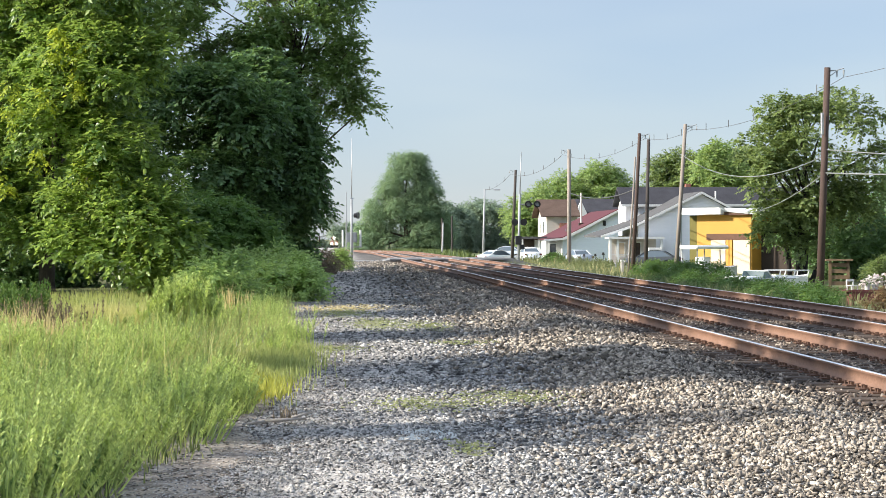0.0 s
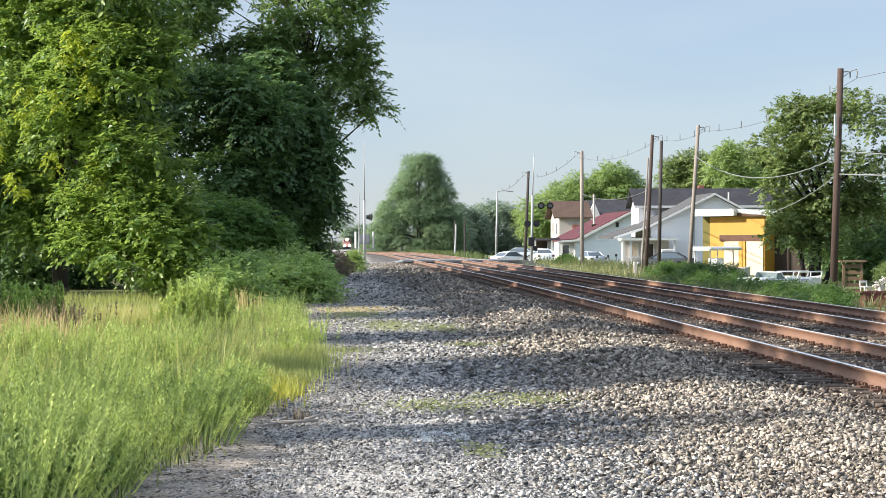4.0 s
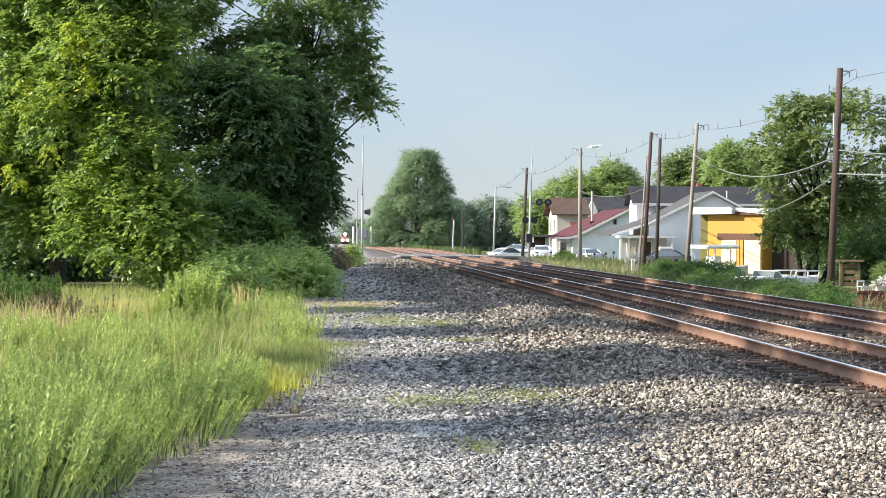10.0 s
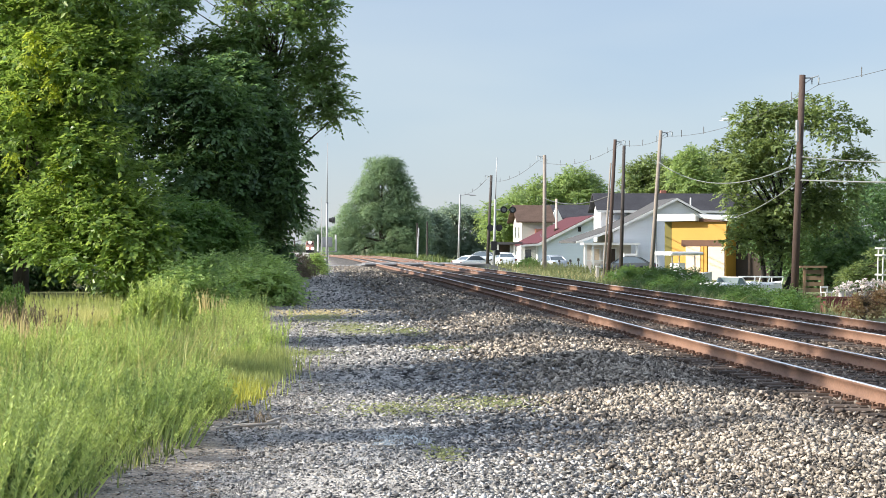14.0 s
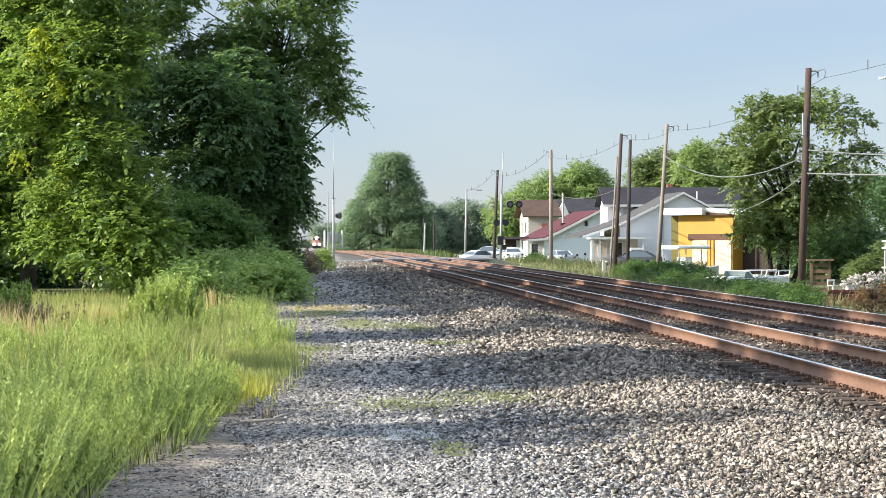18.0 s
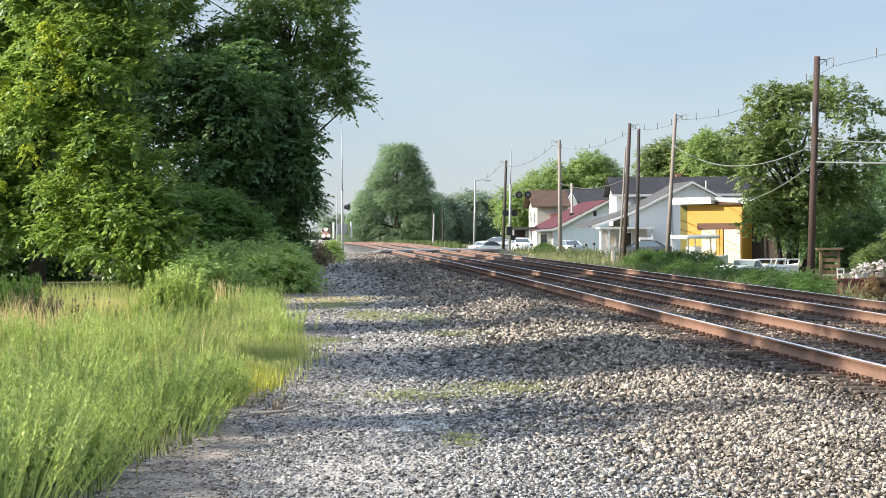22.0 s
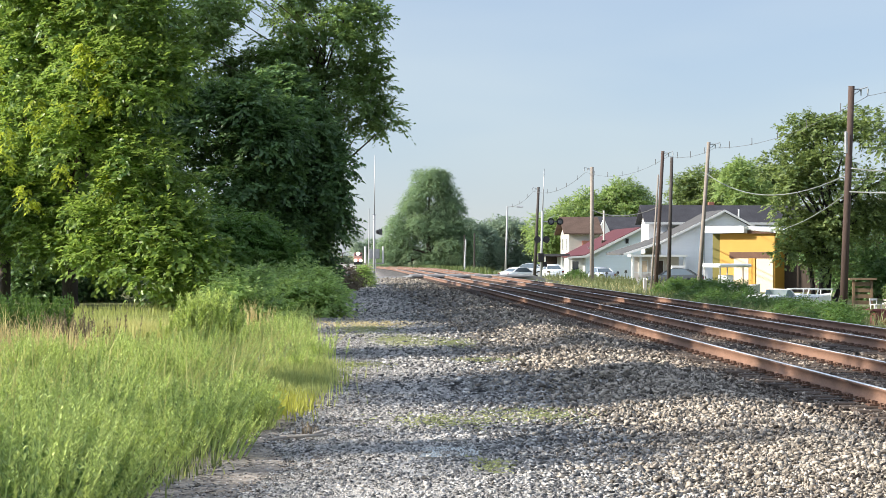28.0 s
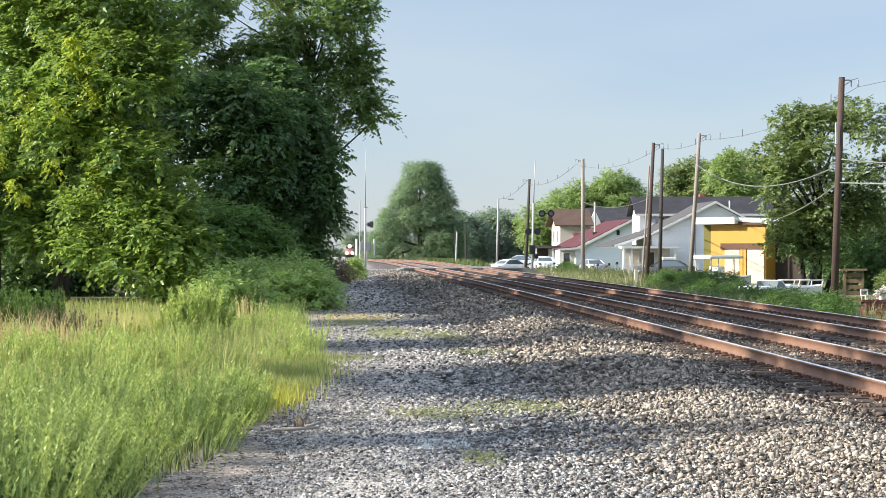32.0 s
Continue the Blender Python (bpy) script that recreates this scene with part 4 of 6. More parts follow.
for cx, cy, rx, ry in MOSS:
    k = int(1250 * min(1.0, rx * ry) + 60)
    mx.append(grng.normal(cx, rx * 0.6, k)); my.append(grng.normal(cy, ry * 0.6, k))
x, y = np.concatenate(mx), np.concatenate(my)
stuff("low_plants", blades_mesh("low_plants", x, y, bed_z(x, y) + 0.03, grng.uniform(0.006, 0.022, len(x)), grng.uniform(0.02, 0.045, len(x)), grng, 3.0), L_MOSS, "low mossy plants growing through the gravel", "moss")

# trees
def lobe_cloud(seed, rows, r0, r1, flat=0.75):
    """Lobes along hand-set masses (x, y, z, rx, ry, rz, how many)."""
    out = []
    for i, (x, y, z, rx, ry, rz, k) in enumerate(rows):
        out += lobes_in(seed * 31 + i, k, x, y, z, rx, ry, rz, r0, r1, flat)
    return out


lob = lobe_cloud(1, ((-11.0, 66, 6.0, 4.0, 2.0, 5.6, 24), (-12.6, 63.2, 5.6, 1.2, 0.9, 4.6, 16), (-10.8, 61.5, 6.0, 1.1, 0.8, 5.0, 20), (-9.1, 59.9, 5.6, 1.1, 0.8, 5.2, 24), (-7.6, 58.4, 4.8, 1.0, 0.8, 4.0, 21), (-6.2, 57.1, 3.3, 0.9, 0.8, 2.7, 15), (-5.3, 56.2, 2.0, 0.7, 0.7, 1.1, 8), (-6.4, 57.4, 7.5, 0.8, 0.8, 2.2, 11), (-7.4, 58.4, 10.0, 1.6, 0.8, 1.3, 11), (-9.8, 60.2, 10.9, 1.8, 0.8, 1.3, 11)), 0.6, 1.3, 0.28)
maple = tree("maple_tree", (-9.5, 62.5, 0), (-9.3, 62.5, 11.5), 0.28, lob, 11500, 0.20, L_BRIGHT, 3, "bright green maple tree with sunlit drooping leaves", per=9, droop=0.6, reach=2.4, narrow=0.65, floor=0.35, tilt=0.55, nlimb=40)
# hanging yellow-green sprays added as bright highlights on the maple
tips = [(tx + 0.12 * math.sin(k * 2.1), 56.4 + 0.1 * k, tz - 0.34 * k) for tx, tz, drop in ((-8.25, 7.9, 3), (-7.7, 7.5, 5), (-9.6, 6.2, 3), (-8.65, 6.1, 2), (-7.4, 3.9, 2), (-10.5, 5.4, 4), (-10.9, 7.6, 4), (-9.9, 3.6, 2), (-6.3, 3.6, 1), (-8.9, 4.4, 2)) for k in range(drop)]
tip_lobes = [(x + 9.5, y - 62.5, z, 0.15, 0.15, 0.28) for x, y, z in tips]
link_mesh("lit_sprays", crown_mesh("lit_sprays", tip_lobes, 300, 0.16, 77, 6, 1.4, 1.8, 0.5), L_LIT_SPRAY, maple, "bright yellow-green sprays, sunlit highlights put into the leaf colour")
lob = lobe_cloud(2, ((-3.0, 84, 5.4, 2.2, 3.0, 4.3, 36), (-4.8, 80, 5.4, 2.4, 2.8, 4.1, 32), (-2.55, 86, 3.4, 0.8, 1.8, 3.0, 20)), 0.6, 1.35, 0.5)
tree("vine_covered_tree", (-3.4, 84, 0), (-3.2, 84, 8.6), 0.35, lob, 9500, 0.25, L_DARK, 7, "dark dense tree hung with vines beside the path", per=9, droop=0.8, reach=2.4, narrow=0.65, floor=0.4, tilt=0.6)
lob = lobe_cloud(3, ((-1.4, 90, 11.8, 2.7, 2.4, 3.9, 44), (0.3, 89.5, 9.6, 1.5, 1.8, 2.8, 26), (-4.8, 90, 12.3, 3.3, 2.5, 4.2, 44), (-7.2, 88, 10.2, 2.3, 2.5, 4.3, 36), (-3.3, 89, 10.4, 2.4, 1.5, 1.6, 26)), 0.35, 0.8, 0.4)
tree("locust_tree", (-2.2, 91, 0), (-1.4, 90, 13), 0.15, lob, 5400, 0.20, L_FEATHER, 9, "feathery locust tree with light open branches", per=11, droop=0.5, reach=3.2, narrow=0.6, nlimb=60, tilt=0.3)
lob = lobe_cloud(4, ((-5.1, 70, 2.0, 1.9, 1.5, 1.6, 34), (-3.7, 71, 1.6, 1.4, 1.4, 1.3, 20)), 0.4, 0.8, 0.5)
tree("shrub", (-4.8, 70.5, 0), (-4.6, 70.5, 2.4), 0.07, lob, 3600, 0.16, L_BUSH, 11, "rounded green shrub below the dark tree", "shrub", floor=0.2)
lob = lobe_cloud(5, ((-4.2, 60, 0.4, 2.0, 2.0, 0.7, 26), (-2.3, 63, 0.5, 1.4, 3.0, 0.75, 28), (-1.3, 54, 0.3, 1.0, 1.6, 0.5, 20), (-2.6, 76, 0.35, 0.6, 5, 0.5, 22), (-3.0, 50, 0.35, 1.0, 1.6, 0.75, 16)), 0.3, 0.6)
tree("undergrowth", (-2.4, 64, 0), (-2.4, 64, 0.7), 0.03, lob, 6400, 0.14, L_UNDER, 13, "low green undergrowth along the edge of the path", "shrub", floor=0.02, nlimb=0)
x, y = grng.normal(-3.1, 0.40, 150), grng.normal(38.3, 0.4, 150)
hh = grng.uniform(0.7, 1.2, 150) * np.exp(-((x + 3.1) / 0.95) ** 2)
tagged(link_mesh("pale_weed_bush", weeds_mesh("pale_weed_bush", x, y, ground_z(x, y), hh, grng, 0.11, 60, 0.3), L_WEED), "pale green bushy weed standing in the grass", "shrub")
lob = lobe_cloud(7, ((-2.1, 94, 0.8, 1.1, 3.0, 1.0, 22), (-0.7, 93, 0.45, 0.7, 5.0, 0.6, 24)), 0.3, 0.6)
tree("dead_brush", (-1.8, 97, 0), (-1.8, 97, 1.2), 0.04, lob, 2400, 0.10, L_DEAD, 17, "dead brown brush at the foot of the trees", "shrub", floor=0.02, bark=M_TWIG)
lob = lobe_cloud(8, ((0.35, 101, 0.45, 0.3, 0.8, 0.5, 10),), 0.16, 0.34)
tree("sapling", (0.35, 101, 0), (0.4, 101, 0.8), 0.02, lob, 420, 0.13, L_UNDER, 18, "small green sapling beside the dead brush", "shrub", floor=0.02)
lob = lobe_cloud(9, ((-11.5, 72, 1.4, 3.4, 2.5, 1.6, 40), (-16.5, 74, 1.6, 3.5, 3.0, 1.8, 30)), 0.5, 1.0, 0.5)
tree("understory_shrub", (-12, 72, 0), (-12, 72, 2.2), 0.06, lob, 3200, 0.22, L_DARK, 19, "dark leafy shrubs at the foot of the wood", "shrub", floor=0.1)
# the wood goes on to the left, out of view; its shade falls over the path
# (x, y, height, radius, leaves, share of the height at the crown's middle and in its half depth)
WOOD = ((-15.0, 22.6, 17.0, 2.5, 1600, 0.70, 0.26), (-16.5, 31.7, 16.5, 1.3, 600, 0.70, 0.29), (-14.5, 42.5, 18.0, 2.3, 1700, 0.68, 0.31), (-15.5, 48.5, 18.5, 2.6, 1800, 0.68, 0.31), (-15.5, 37.6, 15.8, 2.6, 830, 0.90, 0.10),
        (-15.5, 51.9, 18.0, 1.9, 1300, 0.68, 0.31), (-14.5, 15.6, 8.9, 1.2, 90, 0.91, 0.09), (-12.5, 71.8, 17, 3.1, 2900, 0.66, 0.34), (-14, 77, 17.5, 3.9, 3600, 0.56, 0.42), (-12, 86, 17, 3.4, 3200, 0.56, 0.42), (-12, 93, 16, 2.8, 2400, 0.56, 0.42),
        (-12.5, 67.2, 15.5, 2.2, 1500, 0.70, 0.30), (-13, 104, 16, 3.6, 2200, 0.55, 0.42), (-18.2, 60.0, 7.8, 1.8, 1000, 0.55, 0.42), (-18.8, 64.0, 7.8, 1.8, 1000, 0.55, 0.42), (-14.5, 11.3, 6.9, 1.6, 1500, 0.60, 0.36))
for i, (x, y, h, r, k, mid, half) in enumerate(WOOD):
    lob = lobes_in(200 + i, 26 if y < 60 else 46, x, y, h * mid, r, r, h * half, 0.5, 1.0)
    tree("woodland_tree", (x, y, 0), (x, y, h * 0.85), 0.2, lob, k, 0.34, L_DARK, 40 + i, "tall leafy tree at the edge of the wood", group="trees of the wood", nlimb=8)

# fallen branch and stalks
br = rods(((-0.72, 17.95, 0.04), (-0.28, 17.98, 0.06), 0.019, 0.012), ((-0.40, 17.97, 0.07), (-0.22, 18.1, 0.11), 0.015, 0.008), ((-0.66, 17.95, 0.04), (-0.82, 17.8, 0.03), 0.014, 0.008))
tagged(part("fallen_branch", br, M_DEADWOOD, smooth=True), "pale grey fallen branch lying on the gravel", "branch")
x, y = grng.normal(-0.42, 0.06, 26), grng.normal(18.4, 0.08, 26)
tagged(link_mesh("dark_sprout", blades_mesh("dark_sprout", x, y, bed_z(x, y), grng.uniform(0.08, 0.22, 26), np.full(26, 0.018), grng, 0.6), L_DEAD), "small dark sprout beside the fallen branch", "plant")
for cx, cy, hgt, k in ((-0.11, 49.6, 0.62, 14), (-2.55, 46.0, 0.95, 30), (-2.2, 47.5, 0.7, 22)):
    x, y = grng.normal(cx, 0.10, k), grng.normal(cy, 0.1, k)
    tagged(link_mesh("dry_stalk", blades_mesh("dry_stalk", x, y, ground_z(x, y) + 0.02, grng.uniform(0.6, 1, k) * hgt, np.full(k, 0.022), grng, 0.35), L_STRAW), "dry straw-coloured stalks standing in the verge", "plant", "dry stalks")


# ================= right of the line =================
GZ = -0.62
lob = lobe_cloud(20, ((15.8, 60.5, -0.35, 0.8, 3, 0.3, 20), (16.4, 69, -0.42, 1.1, 7, 0.28, 36), (16.6, 84, -0.4, 1.3, 8, 0.35, 36), (17.6, 99, -0.2, 1.2, 5, 0.45, 22), (18.0, 91, -0.1, 0.9, 6, 0.45, 24), (18.9, 105, -0.1, 0.8, 2.5, 0.5, 14)), 0.22, 0.45)
tree("trackside_bushes", (16.5, 74, GZ), (16.5, 74, 0.2), 0.03, lob, 9500, 0.10, L_BUSH_SHADE, 21, "low green bushes along the far side of the tracks", "shrub", floor=-0.6 - GZ, nlimb=0)
n = 800
x, y = grng.uniform(13.8, 21, n), grng.uniform(95, 165, n)
x = x + bend(y)
stuff("dry_trackside_grass", blades_mesh("dry_trackside_grass", x, y, ground_z(x, y), grng.uniform(0.3, 0.75, n), grng.uniform(0.02, 0.05, n), grng, 0.8), L_STRAW, "dry grass mixed into the rough verge by the tracks", "grass")
n = 6000
x, y = grng.uniform(13.6, 20, n), grng.uniform(60, 165, n)
x = x + bend(y)
stuff("trackside_grass", blades_mesh("trackside_grass", x, y, ground_z(x, y), grng.uniform(0.3, 0.8, n), grng.uniform(0.02, 0.05, n), grng, 0.8), L_SCRUB, "rough grass along the far side of the tracks", "grass")
n = 420
x, y = grng.uniform(16.6, 20.8, n), grng.uniform(118, 166, n)
stuff("verge_weeds", weeds_mesh("verge_weeds", x, y, ground_z(x, y), grng.uniform(0.45, 0.95, n), grng, 0.12, 26, 0.4), L_SCRUB, "scrubby dull green weeds before the houses", "weeds")
lob = lobe_cloud(22, ((17.9, 150, -0.25, 0.7, 1.8, 0.4, 14),), 0.22, 0.42)
tree("roadside_bush", (17.6, 150, GZ), (17.6, 150, 0.4), 0.04, lob, 1400, 0.13, L_BUSH_SHADE, 23, "dense green bush beside the parked cars", "shrub", floor=0)


def pole(name, base, top, r0, r1, material, label, arm=0, group="utility poles"):
    ob = thing(name, *base, 0, label, "utility pole", group)
    t = Vector(top) - Vector(base)
    part("shaft", rods(((0, 0, -0.3), tuple(t), r0, r1), seg=10), material, ob, smooth=True)
    if arm:
        a = t + Vector((0, 0, -0.12))
        part("bracket", rods((tuple(a), (a.x + 0.35 * arm, a.y, a.z + 0.02), 0.025), ((a.x + 0.35 * arm, a.y, a.z + 0.02), (a.x + 0.6 * arm, a.y, a.z + 0.1), 0.02), ((a.x, a.y, a.z - 0.25), (a.x + 0.35 * arm, a.y, a.z), 0.015), seg=6), M_STEEL, ob)
        for q in (0.35, 0.6):
            part("insulator", rods(((a.x + q * arm, a.y, a.z + 0.03), (a.x + q * arm, a.y, a.z - 0.22), 0.035, 0.02), seg=8), M_STEEL, ob)
    return ob


PA, PC, PB, PB2, PD, PE = (18.0, 67, 7.94), (18.68, 98, 7.77), (18.55, 112, 8.06), (20.12, 118, 8.01), (18.06, 142, 8.5), (17.5, 178, 8.25)
pa = pole("utility_pole", (17.68, 67, GZ), PA, 0.15, 0.115, M_POLE, "tall weathered brown wooden utility pole", 1)
part("riser_box", boxes((0.02, 0.12, -0.24, -0.14, 6.1, 6.9), bevel=0.02), M_STEEL, pa, "pale grey cable guard")
pole("utility_pole", (18.1, 98, GZ), PC, 0.12, 0.095, M_POLE_PALE, "leaning pale wooden utility pole", 1)
pole("utility_pole", (18.08, 112, GZ), PB, 0.135, 0.10, M_POLE, "brown wooden utility pole beside a second pole", 1)
pole("utility_pole", (19.9, 118, GZ), PB2, 0.13, 0.10, M_POLE_DARK, "slim dark wooden pole by the white house")
pole("utility_pole", (17.65, 111, GZ), (18.12, 111, 6.6), 0.065, 0.05, M_POLE_PALE, "short pale pole stub lashed beside a taller pole")
pole("utility_pole", (18.06, 142, GZ), PD, 0.17, 0.13, M_POLE_PALE, "pale wooden utility pole beside the red-roofed house", -1)
pole("utility_pole", (17.1, 178, GZ), PE, 0.16, 0.12, M_POLE_DARK, "dark wooden utility pole near the crossing", -1)
lampp = thing("street_lamp", 16.1, 200, GZ, 0, "pale grey street lamp pole with a long arm", "street lamp")
part("pole", rods(((0, 0, -0.2), (0.2, 0, 7.6), 0.13, 0.08)), M_STEEL, lampp, smooth=True)
part("arm", rods(((0.2, 0, 7.5), (1.0, 0, 7.62), 0.035), ((1.0, 0, 7.62), (1.9, 0, 7.55), 0.03)), M_STEEL, lampp)
part("lamp_head", boxes((1.2, 1.9, -0.12, 0.12, 7.46, 7.58), bevel=0.03), M_STEEL, lampp)


def cable(name, a, b, sag, r, material, label, ticks=0, steps=14):
    ob = thing(name, *a, 0, label, "cable", "overhead cables")
    d = Vector(b) - Vector(a)
    pts = [d * t + Vector((0, 0, -4 * sag * t * (1 - t))) for t in np.linspace(0, 1, steps + 1)]
    side = Vector((-d.y, d.x, 0)).normalized()
    ring = [side * (r * math.cos(k * 1.2566)) + Vector((0, 0, r * math.sin(k * 1.2566))) for k in range(5)]
    i = (np.arange(steps)[:, None] * 5 + np.arange(5)[None, :])
    j = (np.arange(steps)[:, None] * 5 + (np.arange(5)[None, :] + 1) % 5)
    link_mesh("strand", raw_mesh("strand", [tuple(p + q) for p in pts for q in ring], np.stack([i, j, j + 5, i + 5], 2).reshape(-1, 4)), material, ob)
    for i in range(ticks):
        t = (i + 0.7) / (ticks + 0.4)
        p = d * t + Vector((0, 0, -4 * sag * t * (1 - t)))
        part("spacer", rods(((p.x, p.y, p.z - 0.05), (p.x, p.y, p.z + 0.3), 0.018), seg=5), M_WIRE, ob)
    return ob


def up(p, dz, dx=0.35):
    return (p[0] + dx, p[1], p[2] + dz)


TOP = "thin overhead wire with upright spacers"
cable("overhead_wire", up(PA, -0.35, 0.6), (21, 34, 9.0), 0.5, 0.009, M_WIRE, TOP, 5)
cable("overhead_wire", up(PC, -0.3), up(PA, -0.35, 0.6), 0.5, 0.010, M_WIRE, TOP, 5)
cable("overhead_wire", up(PB, -0.3), up(PC, -0.3), 0.25, 0.010, M_WIRE, TOP, 3)
cable("overhead_wire", up(PD, -0.4, -0.5), up(PB, -0.3), 0.7, 0.011, M_WIRE, TOP, 5)
cable("overhead_wire", up(PE, -0.4, -0.5), up(PD, -0.4, -0.5), 0.7, 0.016, M_WIRE, TOP, 5)
cable("overhead_wire", (16.3, 200, 6.9), up(PE, -0.4, -0.5), 0.4, 0.016, M_WIRE, TOP, 3)
cable("thick_cable", (18.55, 98, 6.1), (17.9, 67, 4.75), 0.95, 0.022, M_WIRE_PALE, "thick pale sagging cable between two poles")
cable("thick_cable", (25.3, 121.6, 3.75), (17.9, 67, 4.1), 0.85, 0.02, M_WIRE_PALE, "thick pale cable running from the pole to the house")
cable("thick_cable", (17.95, 67, 4.95), (20.6, 40, 4.1), 0.35, 0.02, M_WIRE_PALE, "thick pale cable leading on past the pole")
cable("thick_cable", (17.9, 67, 4.1), (20.6, 40, 3.4), 0.15, 0.025, M_WIRE_PALE, "pale cable leading on past the pole")
cable("thick_cable", (18.3, 112, 4.6), (24.8, 150, 4.2), 0.5, 0.03, M_WIRE, "dark service cable from the pole to the white house")
cable("thick_cable", (18.06, 142, 5.2), (18.3, 112, 4.7), 0.5, 0.03, M_WIRE, "dark cable between two poles")
cable("thick_cable", (18.06, 142, 3.6), (23.0, 184, 2.6), 0.7, 0.03, M_WIRE, "dark service cable to the red-roofed house")


# ---- buildings
def opening(name, parent, x0, x1, y0, y1, z0, z1, frame_mat, pane_mat, axis):
    """A window or door set proud in a wall: frame with a pane behind it."""
    t = 0.09
    if axis == "x":
        fr = boxes((x0, x1, y0, y0 + t, z0, z1), (x0, x1, y1 - t, y1, z0, z1), (x0, x1, y0 + t, y1 - t, z0, z0 + t), (x0, x1, y0 + t, y1 - t, z1 - t, z1))
        pn = boxes((x0 + 0.02, x1 - 0.03, y0 + t, y1 - t, z0 + t, z1 - t))
    else:
        fr = boxes((x0, x0 + t, y0, y1, z0, z1), (x1 - t, x1, y0, y1, z0, z1), (x0 + t, x1 - t, y0, y1, z0, z0 + t), (x0 + t, x1 - t, y0, y1, z1 - t, z1))
        pn = boxes((x0 + t, x1 - t, y0 + 0.03, y1 - 0.02, z0 + t, z1 - t))
    w = part(name, fr, frame_mat, parent)
    part("pane", pn, pane_mat, w)
    return w


def gable_roof_x(bm, x0, x1, y0, y1, ze, zr, yr=None, t=0.14):
    yr = (y0 + y1) / 2 if yr is None else yr
    prism(bm, [(y0, ze), (yr, zr), (y1, ze), (y1, ze + t), (yr, zr + t), (y0, ze + t)], "x", x0, x1)
    return bm


# white house: broad gable facing down the line, higher block behind, porch at its side
wh = thing("white_house", 0, 0, 0, 0, "white clapboard house with dark shingle roof and side porch", "house")
part("wall", outline([(24.7, GZ), (33.9, GZ), (33.9, 3.1), (29.85, 5.25), (24.7, 2.65)], "y", 150, 158), M_SIDING, wh)
rf = bmesh.new()
prism(rf, [(21.6, 1.75), (24.6, 2.72), (29.85, 5.3), (34.3, 2.95), (34.3, 3.1), (29.85, 5.46), (24.6, 2.9), (21.6, 1.92)], "y", 149.6, 160)
part("roof", rf, M_SHINGLE_GREY, wh)
part("trim", outline([(21.6, 1.72), (24.6, 2.68), (29.85, 5.26), (34.3, 2.90), (34.3, 3.08), (29.85, 5.44), (24.6, 2.88), (21.6, 1.90)], "y", 149.48, 149.6), M_WHITE, wh, "white gable trim")
part("upper_wall", boxes((24.95, 39.5, 158, 162, GZ, 4.45)), M_SIDING, wh)
part("upper_gable", outline([(158, 4.4), (162, 4.4), (160, 5.8)], "x", 24.95, 25.1), M_SIDING, wh)
part("upper_roof", gable_roof_x(bmesh.new(), 24.5, 40, 157.4, 162.6, 4.4, 5.95), M_SHINGLE, wh)
part("fascia", boxes((24.5, 40, 157.28, 157.4, 4.36, 4.56)), M_WHITE, wh, "white fascia board")
part("chimney", boxes((30.5, 31.0, 160, 160.5, 5.5, 6.35), bevel=0.02), M_BRICK, wh)
for px in (22.0, 22.6, 23.5, 24.9, 26.1):
    part("porch_post", boxes((px, px + 0.16, 147.5, 147.66, GZ, 1.62)), M_WHITE, wh)
part("porch_back_wall", boxes((24.3, 24.7, 150.4, 158, -0.2, 1.9)), M_CREAM, wh)
part("porch_room", boxes((22.2, 26.0, 149.1, 149.47, GZ, 1.62)), M_CREAM, wh, "cream porch wall")
part("porch_floor", boxes((21.9, 26.3, 147.4, 149.1, GZ - 0.1, GZ + 0.28)), M_STEEL, wh)
part("porch_rail", boxes((22.0, 23.5, 147.55, 147.6, GZ + 0.95, GZ + 1.02)), M_WHITE, wh)
part("porch_roof", outline([(21.9, 1.62), (26.4, 1.62), (26.4, 1.8), (21.9, 1.8)], "y", 147.4, 149.46), M_WHITE, wh, "white porch eave")
opening("porch_door", wh, 24.1, 24.8, 149.0, 149.1, GZ + 0.28, 1.4, M_WHITE, M_BROWNDARK_SHADE, "y")
opening("porch_window", wh, 22.75, 23.5, 149.0, 149.1, 0.2, 1.4, M_WHITE, M_PEACH, "y")
part("downpipe", rods(((28.2, 149.9, GZ), (28.2, 149.9, 4.3), 0.06)), M_STEEL, wh)

part("vent_pipe", rods(((32.4, 156.5, 3.6), (32.4, 156.5, 5.65), 0.07)), M_WHITE, wh, "white vent pipe")
cab = thing("storage_cabinet", 25.3, 145.6, GZ, 0, "white metal storage cabinet standing before the porch", "cabinet")
part("body", boxes((-0.55, 0.55, -0.35, 0.35, 0, 1.55), bevel=0.03), M_WHITE, cab)
for sx in (-0.52, 0.02):
    part("door", boxes((sx, sx + 0.5, -0.375, -0.35, 0.08, 1.48), bevel=0.006), M_WHITE, cab)

# ochre workshop with a flat white-edged canopy
yb = thing("ochre_workshop", 24.0, 122.0, 0, -45, "ochre-yellow flat-roofed workshop with pale double doors", "workshop")
part("front_wall", boxes((0, 4.2, 0, 7.5, GZ, 3.2)), M_YELLOW, yb)
part("side_wall", boxes((-0.8, 0, 0.35, 7.5, GZ, 3.2)), M_OLIVE_SHADE, yb, "olive recessed wall, darkened to stand for its shade")
part("canopy", boxes((-0.9, 2.3, -0.7, 8, 3.24, 3.68)), M_WHITE, yb, "white canopy edge")
part("soffit", boxes((2.3, 6.2, -0.25, 8, 3.18, 3.4)), M_BROWNWOOD, yb, "dark brown soffit")
